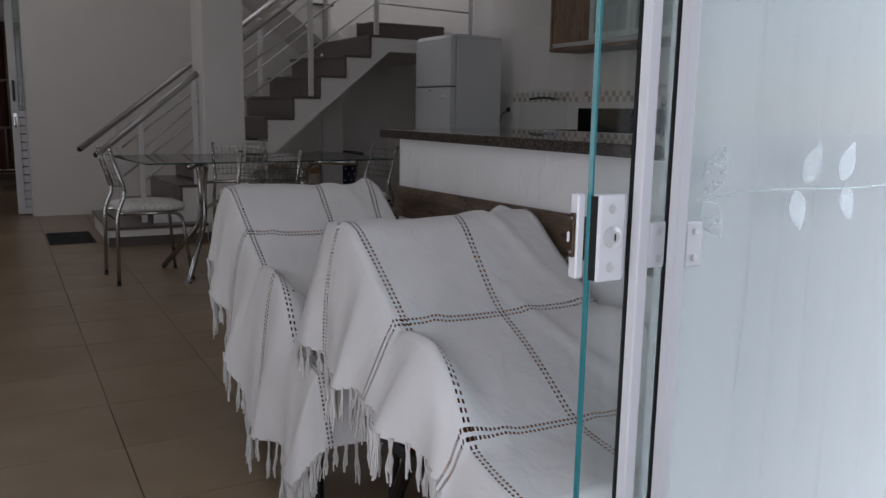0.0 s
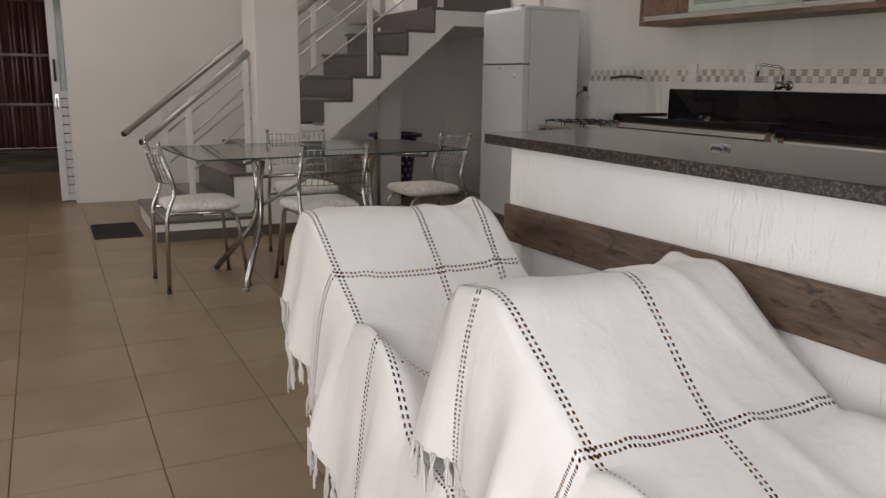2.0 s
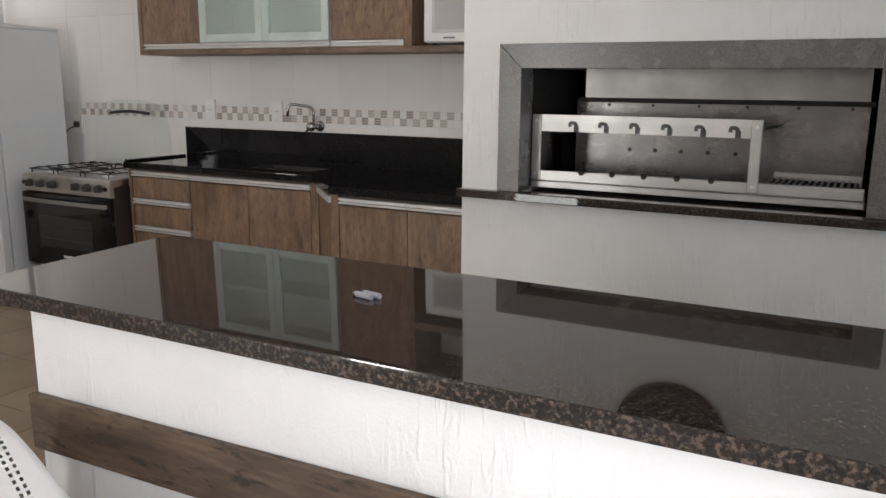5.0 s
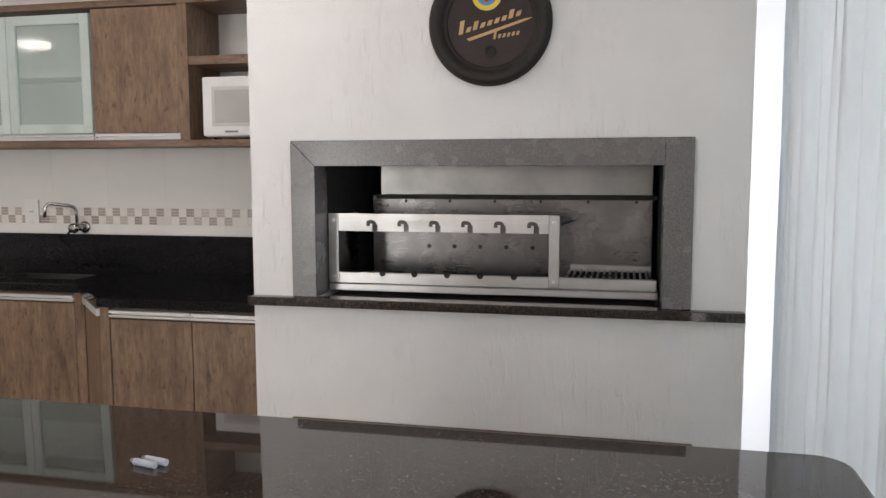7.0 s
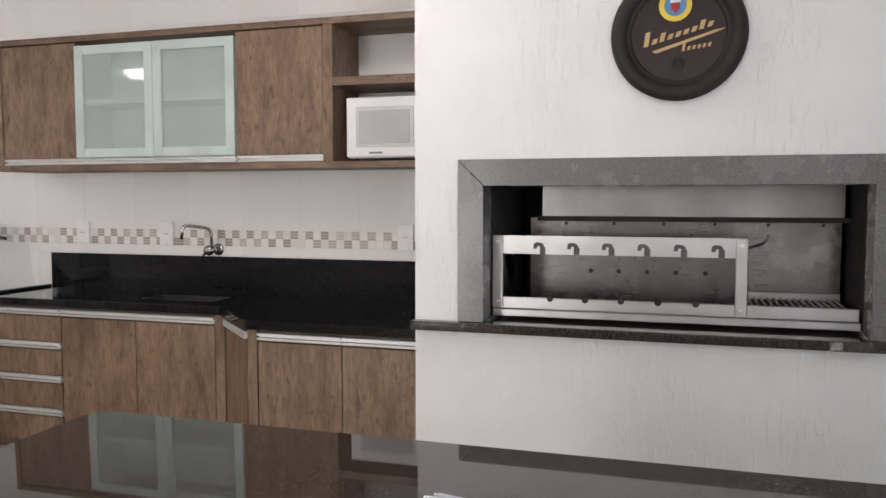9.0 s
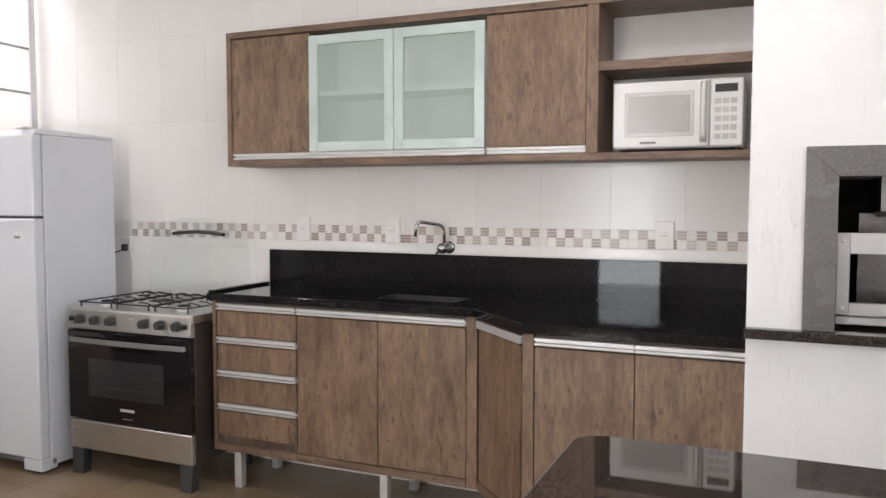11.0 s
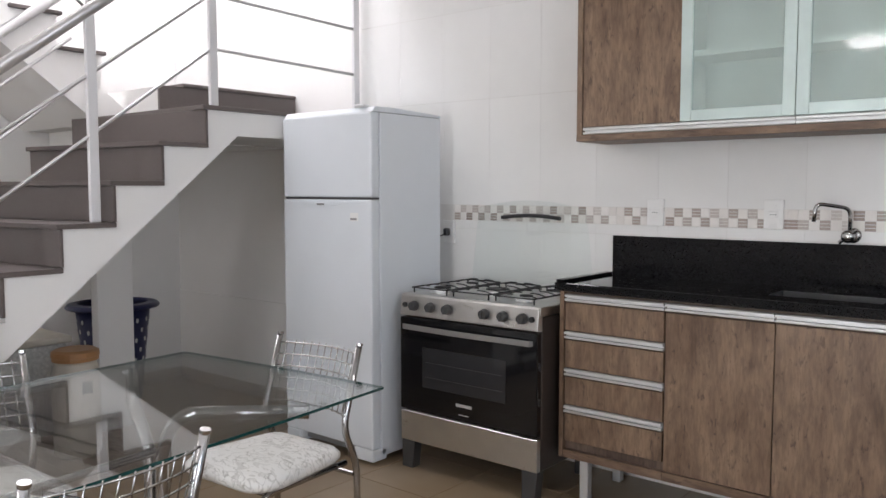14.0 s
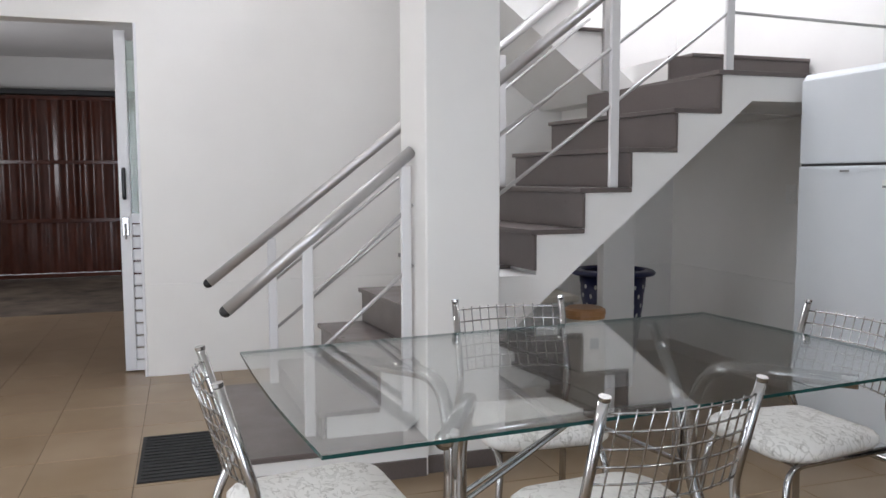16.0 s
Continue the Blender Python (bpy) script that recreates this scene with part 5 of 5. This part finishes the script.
HW, HL = 0.457, 0.815
out = []
for (ax, ay), (bx_, by_), (nx, ny) in (((-HW, -HL), (HW, -HL), (0, -1)), ((HW, -HL), (HW, HL), (1, 0)), ((HW, HL), (-HW, HL), (0, 1)), ((-HW, HL), (-HW, -HL), (-1, 0))):
    for i in range(10):
        t = i / 10
        b = 0.012 * math.sin(math.pi * t)
        out.append((ax + (bx_ - ax) * t + nx * b, ay + (by_ - ay) * t + ny * b))
bm = prism(out, "z", TZ - 0.008, TZ)
for f in bm.faces:
    f.material_index = 1 if abs(f.normal.z) < 0.5 else 0
tt = part("tabletop", turned(bm), (TABLEGLASS, GLASSEDGE), tb)
tt.visible_shadow = False
for ey in (-1, 1):
    for sx in (-1, 1):
        y0 = 0.36 * ey
        foot = (sx * 0.30, ey * 0.52 - 0.04, 0.0)
        top = (sx * 0.40, ey * 0.56, TZ - 0.026)
        pts = rounded([top, (sx * 0.10, y0, TZ - 0.03), (sx * 0.025, y0, 0.60), (sx * 0.025, y0, 0.34), foot], 0.13, 7)
        part("leg", turned(tube(pts, 0.019, 12)), CHROME, tb, smooth=True)
        part("foot_cap", turned(lathe([(0.022, 0), (0.022, 0.016), (0.015, 0.018)], (foot[0], foot[1], -0.0001), 12)), PLASTIC_G, tb)
        part("glass_pad", turned(lathe([(0.02, TZ - 0.018), (0.02, TZ - 0.0105)], (top[0] * 0.97, top[1] * 0.97, 0), 12)), PLASTIC_W, tb)
part("stretcher", turned(tube([(0, -0.36, 0.60), (0, 0.36, 0.60)], 0.012, 10)), CHROME, tb, smooth=True)
for s1 in (-1, 1):
    part("brace", turned(tube([(s1 * 0.02, -0.36, 0.42), (0, 0.0, 0.60)], 0.007, 8)), CHROME, tb)
    part("brace", turned(tube([(s1 * 0.02, 0.36, 0.42), (0, 0.0, 0.60)], 0.007, 8)), CHROME, tb)


def dining_chair():
    """Chrome tube chair, facing +y, its middle over the origin."""
    c = thing("dining_chair", "chrome tube dining chair with wire-grid back and floral seat", "chair", (0, 0, 0), "chairs round the table")
    for sx in (-1, 1):
        x = sx * 0.19
        pts = rounded([(x * 1.03, -0.215, 0.0), (x * 1.03, -0.205, 0.44), (x, -0.150, 0.56), (x, -0.228, 0.822)], 0.05)
        part("back_post", tube(pts, 0.0115, 12), CHROME, c, smooth=True)
        part("post_cap", tube([(x, -0.2284, 0.823), (x, -0.230, 0.831)], 0.0125, 12), CHROME, c)
        part("front_leg", tube(rounded([(sx * 0.205, 0.225, 0.0), (sx * 0.16, 0.185, 0.43), (sx * 0.16, -0.19, 0.435)], 0.07), 0.0105, 12), CHROME, c, smooth=True)
        for y in (0.225, -0.215):
            part("foot_tip", tube([(x * (1.03 if y < 0 else 1.08), y, 0.0), (x * (1.03 if y < 0 else 1.078), y, 0.018)], 0.0135, 10), PLASTIC_K, c)
    part("cross_tube", tube([(-0.19, -0.198, 0.40), (0.19, -0.198, 0.40)], 0.008, 8), CHROME, c)
    part("cross_tube", tube([(-0.16, 0.15, 0.432), (0.16, 0.15, 0.432)], 0.008, 8), CHROME, c)
    # padded seat, wider at the front
    o = [(-0.165, -0.185), (0.165, -0.185), (0.205, 0.14), (0.16, 0.215), (-0.16, 0.215), (-0.205, 0.14)]
    ol = [(p.x, p.y) for p in rounded([(*o[-1], 0), *[(*q, 0) for q in o], (*o[0], 0)], 0.05, 4)[1:-1]]
    bm = bmesh.new()
    rings = []
    for k, z in ((0.94, 0.445), (1.0, 0.458), (1.0, 0.474), (0.93, 0.490), (0.6, 0.500)):
        rings.append([bm.verts.new((x * k, y * k, z)) for x, y in ol])
    n = len(ol)
    for u, w in zip(rings, rings[1:]):
        for i in range(n):
            bm.faces.new((u[i], u[(i + 1) % n], w[(i + 1) % n], w[i]))
    bm.faces.new(rings[0][::-1])
    bm.faces.new(rings[-1])
    bmesh.ops.recalc_face_normals(bm, faces=bm.faces)
    part("seat", bm, FLORAL, c, "padded seat in grey floral print on off-white", smooth=True)

    def back(u, z):
        k = (z - 0.56) / 0.262
        return (0.19 * u, -0.150 - 0.078 * k - 0.045 * (1 - u * u), z)

    for i in range(6):
        z = 0.60 + 0.039 * i
        part("back_wire", tube([back(-1 + 0.2 * j, z) for j in range(11)], 0.0026, 6), CHROME, c, smooth=True)
    for i in range(11):
        u = -0.84 + 0.168 * i
        part("back_wire", tube([back(u, 0.595 + 0.052 * j) for j in range(5)], 0.0022, 6), CHROME, c, smooth=True)
    return c


ch = dining_chair()
ch.matrix_basis = pose(-5.150, 1.288, 0, 0, 0, 4)
copy_thing(ch, pose(-5.585, 2.052, 0, 0, 0, -94))
copy_thing(ch, pose(-4.850, 1.934, 0, 0, 0, 94))
copy_thing(ch, pose(-5.240, 2.775, 0, 0, 0, 183))

mt = thing("door_mat", "black ribbed rubber door mat on the tiles", "mat", (-7.0, 0.97, 0))
part("base", box(-7.30, -6.69, 0.80, 1.14, 0.0, 0.008, 0.003), RUBBER, mt)
for i in range(14):
    part("rib", box(-7.285 + 0.042 * i, -7.265 + 0.042 * i, 0.815, 1.125, 0.0085, 0.013, 0.002), RUBBER, mt)

# ---- armchairs under white throws ----
def armchair(x0, y0):
    """Black-framed folding armchair with orange cushions; its back's top lies over x0, its south side at y0."""
    a = thing("armchair", "black wooden reclining armchair with orange cushions on castors", "armchair", (x0 + 0.3, y0 + 0.28, 0), "armchairs by the bar")
    for y in (y0 + 0.02, y0 + 0.52):
        lean = 0.03 if y < y0 + 0.3 else -0.03
        part("back_stile", tube([(x0 + 0.02, y + lean, 0.735), (x0 + 0.36, y, 0.36), (x0 + 0.40, y, 0.33)], 0.016, 8), BLACKWOOD, a)
        part("seat_rail", box(x0 + 0.18, x0 + 0.84, y - 0.013, y + 0.013, 0.275, 0.315, 0.004), BLACKWOOD, a)
        part("armrest", box(x0 + 0.36, x0 + 0.60, y - 0.008, y + 0.008, 0.540, 0.560, 0.004, 2), BLACKWOOD, a)
        part("arm_post", box(x0 + 0.55, x0 + 0.58, y - 0.008, y + 0.008, 0.316, 0.539, 0.003), BLACKWOOD, a)
        part("front_leg", tube(rounded([(x0 + 0.50, y, 0.30), (x0 + 0.63, y, 0.14), (x0 + 0.67, y, 0.0)], 0.08), 0.017, 8), BLACKWOOD, a)
        part("rear_leg", tube(rounded([(x0 + 0.42, y, 0.30), (x0 + 0.34, y, 0.16), (x0 + 0.31, y, 0.05)], 0.08), 0.017, 8), BLACKWOOD, a)
        part("rear_leg_brace", tube([(x0 + 0.34, y, 0.30), (x0 + 0.31, y, 0.06)], 0.012, 8), BLACKWOOD, a)
        part("castor", tube([(x0 + 0.30, y - 0.012, 0.03), (x0 + 0.30, y + 0.012, 0.03)], 0.03, 14), BLACKWOOD, a)
        part("front_leg", tube(rounded([(x0 + 0.76, y, 0.30), (x0 + 0.80, y, 0.15), (x0 + 0.80, y, 0.0)], 0.08), 0.017, 8), BLACKWOOD, a)
    part("cross_rail", box(x0 + 0.20, x0 + 0.23, y0 + 0.034, y0 + 0.506, 0.278, 0.312, 0.003), BLACKWOOD, a)
    part("cross_rail", box(x0 + 0.80, x0 + 0.83, y0 + 0.034, y0 + 0.506, 0.278, 0.312, 0.003), BLACKWOOD, a)
    part("seat_cushion", box(x0 + 0.20, x0 + 0.84, y0 + 0.005, y0 + 0.535, 0.316, 0.382, 0.025, 3), ORANGE, a, "orange seat cushion")
    part("back_cushion", prism([(x0 + 0.010, 0.735), (x0 + 0.33, 0.405), (x0 + 0.39, 0.44), (x0 + 0.075, 0.735)], "y", y0 + 0.05, y0 + 0.49, 0.01), ORANGE, a, "orange back cushion")
    return a


def throw(x0, y0, W, seed, hem_back, hem_front, shift, tail, tail_at, skew, keys, cloth):
    """A fringed cloth over the armchair: from the hem on one side over the arms to the hem on the other."""
    rng = random.Random(seed)
    ph = [rng.uniform(0, 6) for _ in range(8)]
    th = thing("throw", "white openwork throw with tasselled fringe over the armchair", "throw", (x0 + 0.3, y0 + 0.28, 0.5), "white throws")
    bm = bmesh.new()
    lay = bm.loops.layers.uv.new("cloth")
    NS, NT = 120, 96
    FRONT = 0.93

    def middle(u):
        """Height along the chair's middle line, eased between the keys."""
        for (ua, za), (ub, zb) in zip(keys, keys[1:]):
            if u <= ub:
                break
        return za + (zb - za) * (u - ua) / (ub - ua)

    def eased(u):
        return sum(middle(min(FRONT, max(0.0, u + d))) for d in (-0.04, -0.02, 0.0, 0.02, 0.04)) / 5

    def arm(u):
        k = 1 / (1 + math.exp(-(u - 0.34) * 20)) / (1 + math.exp((u - 0.70) * 22))
        return 0.36 + 0.268 * k

    def hem(u):
        t = min(1, max(0, (u - 0.02) / 0.2))
        return hem_back + (hem_front - hem_back) * t ** 0.8 + 0.012 * math.sin(u * 17 + ph[0]) - tail / (1 + math.exp(-(u - tail_at) * 18))

    def sharp(a):
        s_ = math.sin(a)
        return s_ * (1.3 - 0.3 * s_ * s_) if s_ > 0 else s_ * 0.55

    def point(s, t):
        """s: metres along from the ridge, t: metres across from the south edge (negative: hanging)."""
        u = s * 0.90 if s > 0 else s * 0.12
        drop = max(0.0, u - FRONT)
        u = min(u, FRONT)
        q = min(max(t, 0), W)
        zc = eased(u) if s >= 0 else keys[0][1] - abs(s) * 0.97
        lip = min(1, math.exp(-(q / 0.075) ** 2) + math.exp(-((W - q) / 0.075) ** 2))
        rise = max(0, arm(u) - zc) if s > 0 else 0
        z = zc + rise * lip
        # the cloth sags a little between the posts and peaks over the far one
        z -= 0.005 * math.exp(-(q / 0.05) ** 2) * math.exp(-((u - 0.06) / 0.08) ** 2)
        z -= 0.016 * math.sin(math.pi * q / W) * math.exp(-((u - 0.34) / 0.15) ** 2)
        z += 0.024 * math.exp(-((q - W + 0.025) / 0.030) ** 2 - ((s - 0.01) / 0.035) ** 2)
        x = x0 + u + skew * q + 0.05 * min(1, drop * 5) - (0.02 if s < -0.02 else 0)
        z -= drop * 1.02
        y = y0 + q
        hang = -t if t < 0 else (t - W if t > W else 0)
        if hang > 0:
            sgn = -1 if t < 0 else 1
            low = hem(u) if s > -0.04 else hem_back + 0.02
            k = hang / 0.42
            z = z - 0.01 - (z - low - 0.01) * k if z > low + 0.02 else z - 0.16 * k
            wave = sharp(u * 24 + ph[1] + 2.0 * k) * 0.020 + sharp(u * 47 + ph[2]) * 0.008 + math.sin(u * 9 + ph[3]) * 0.012
            soft = 1 - math.exp(-k * 5)
            out_ = 0.016 * soft + 0.045 * min(1, k) + wave * k * 1.2
            y += sgn * out_ * (1.0 if s > -0.05 else 0.5)
            x += 0.012 * math.sin(u * 30 + ph[4]) * k
        else:
            # slack creases that run from the corners of the back into the seat
            z += 0.004 * math.sin(s * 17 + t * 9 + ph[5]) * (0.4 + abs(math.sin(t * 7)))
            z += 0.009 * max(0, math.sin((t - 0.35 * s) * 40 + ph[6])) ** 3 * math.exp(-((q - W + 0.13) / 0.10) ** 2)
            z += 0.006 * max(0, math.sin((t + 0.5 * s) * 38 + ph[7])) ** 3 * math.exp(-((q - 0.10) / 0.08) ** 2)
            if drop > 0:
                x += 0.016 * sharp(t * 30 + ph[2]) * min(1, drop * 6)
        return Vector((x, y, z))

    grid, uvs = [], []
    for i in range(NS + 1):
        s = -0.32 + 1.56 * i / NS
        row, ruv = [], []
        for j in range(NT + 1):
            t = -0.42 + (W + 0.84) * j / NT
            row.append(bm.verts.new(point(s, t)))
            ruv.append((s + shift + 0.008 * math.sin(t * 9 + ph[1]), t * (1 + 0.5 * min(0.45, max(0.0, s))) + 0.008 * math.sin(s * 7 + ph[0])))
        grid.append(row)
        uvs.append(ruv)
    for i in range(NS):
        for j in range(NT):
            q = ((i, j), (i + 1, j), (i + 1, j + 1), (i, j + 1))
            f = bm.faces.new([grid[a][b] for a, b in q])
            for lp, (a, b) in zip(f.loops, q):
                lp[lay].uv = uvs[a][b]
    hem_pts = [grid[i][0].co.copy() for i in range(NS + 1)] + [grid[i][NT].co.copy() for i in range(NS + 1)] + [grid[NS][j].co.copy() for j in range(NT + 1)]
    bmesh.ops.recalc_face_normals(bm, faces=bm.faces)
    part("cloth", bm, cloth, th, smooth=True)
    # tasselled fringe, bunches of twisted threads
    bm = bmesh.new()
    for p in hem_pts[::2]:
        ln0 = rng.uniform(0.055, 0.105)
        tip = Vector((rng.uniform(-0.012, 0.012), rng.uniform(-0.008, 0.008), 0))
        for q in range(9):
            ln = ln0 * rng.uniform(0.65, 1.12)
            o = Vector((rng.uniform(-0.011, 0.011), rng.uniform(-0.004, 0.004), 0.006))
            e = tip + Vector((rng.uniform(-0.005, 0.005), rng.uniform(-0.005, 0.005), -ln))
            b1 = Vector((rng.uniform(-0.005, 0.005), rng.uniform(-0.005, 0.005), 0))
            add_tube(bm, [p + o, p + o * 0.35 + e * 0.3, p + e * 0.65 + b1, p + e], rng.uniform(0.0013, 0.0026), 5, False)
    part("fringe", bm, TASSEL, th, "white knotted tassels", smooth=True)["kind"] = "stuff"
    return th


armchair(-2.620, 1.195)
armchair(-1.800, 1.262)
throw(-2.652, 1.176, 0.525, 3, 0.53, 0.40, 0.16, 0.27, 0.40, 0.16, [(0, 0.805), (0.06, 0.822), (0.12, 0.790), (0.27, 0.685), (0.40, 0.598), (0.55, 0.515), (0.72, 0.435), (0.93, 0.405)], CLOTH_FAR)
throw(-1.812, 1.240, 0.56, 8, 0.455, 0.43, 0.0, 0.22, 0.74, 0.02, [(0, 0.778), (0.07, 0.801), (0.15, 0.806), (0.25, 0.728), (0.40, 0.622), (0.55, 0.530), (0.72, 0.440), (0.93, 0.400)], CLOTH)

# ---- tiles, last ----
TS = 0.4225
tile_me = link_mesh("tile", box(-TS / 2 + 0.0015, TS / 2 - 0.0015, -TS / 2 + 0.0015, TS / 2 - 0.0015, -0.0035, 0.0, 0.001), FLOOR_T)
proto = tile_me.data
bpy.data.objects.remove(tile_me)


def piece(name, me, parent, at):
    ob = new(name, me)
    ob.parent = parent
    ob.location = at
    return ob


rest = bmesh.new()
made = 0
for i in range(-15, 29):
    for j in range(-7, 10):
        x, y = -2.86 + TS * (0.5 - i + 8), 0.79 + TS * (j + 0.5)
        if x > EX + 0.12 or x < -14.4 or y < -1.9 or y > NY - 0.1:
            continue
        if x > -8.6 and made < 300 and y > -1.0:
            piece("tile", proto, floor, (x, y, 0.0))
            made += 1
        else:
            h = TS / 2 - 0.0015
            vs = [rest.verts.new((x + a * h, y + b * h, 0.0)) for a, b in ((-1, -1), (1, -1), (1, 1), (-1, 1))]
            lo = [rest.verts.new((v.co.x, v.co.y, -0.0035)) for v in vs]
            rest.faces.new(vs)
            for k in range(4):
                rest.faces.new((lo[k], lo[(k + 1) % 4], vs[(k + 1) % 4], vs[k]))
ft = part("outer_tiles", rest, FLOOR_T, floor)
ft["kind"] = "stuff"

# large white tiles on the kitchen wall
structure("trim_grout", box(-6.55, CX0 - 0.002, NY + 0.0012, NY + 0.0078, 0, 2.745), GROUT, "pale grout between the wall tiles")
TW = 0.312
rows = [(0.003, 0.585), (0.588, 1.128), (1.132, 1.174), (1.258, 1.806), (1.809, 2.272), (2.275, 2.745)]
for r, (z0, z1) in enumerate(rows):
    w = TW
    m0 = link_mesh("tile", box(-w / 2 + 0.0006, w / 2 - 0.0006, 0.0, 0.008, -(z1 - z0) / 2, (z1 - z0) / 2, 0.0006), TILE_W)
    me = m0.data
    bpy.data.objects.remove(m0)
    for k in range(13):
        x = -3.171 + TW * (1.5 - k)
        if CX0 + 0.1 > x > -6.55:
            piece("tile", me, wall_north, (x, NY, (z0 + z1) / 2))

# mosaic band: plain cream cells alternating with cells of thin horizontal strips
m0 = link_mesh("mosaic", box(-0.0195, 0.0195, -0.001, 0.008, -0.0195, 0.0195, 0.001), MOSAIC)
cell_plain = m0.data
bpy.data.objects.remove(m0)
bm = bmesh.new()
for z in (-0.0133, 0.0, 0.0133):
    add_box(bm, -0.0195, 0.0195, -0.001, 0.008, z - 0.0055, z + 0.0055)
m0 = link_mesh("mosaic", bm, MOSAIC_S)
cell_strips = m0.data
bpy.data.objects.remove(m0)
band = structure("trim_mosaic", box(-6.05, CX0 - 0.002, NY + 0.0008, NY + 0.0076, 1.1745, 1.2575), GROUT, "cream mosaic border band with striped cells")
rng = random.Random(12)
for k in range(83):
    for r in range(2):
        x = CX0 - 0.022 - 0.0401 * k
        if x > -6.03:
            striped = (k + r) % 2 == 0 if rng.random() < 0.88 else rng.random() < 0.3
            piece("mosaic_piece", cell_strips if striped else cell_plain, band, (x, NY, 1.196 + 0.0401 * r))
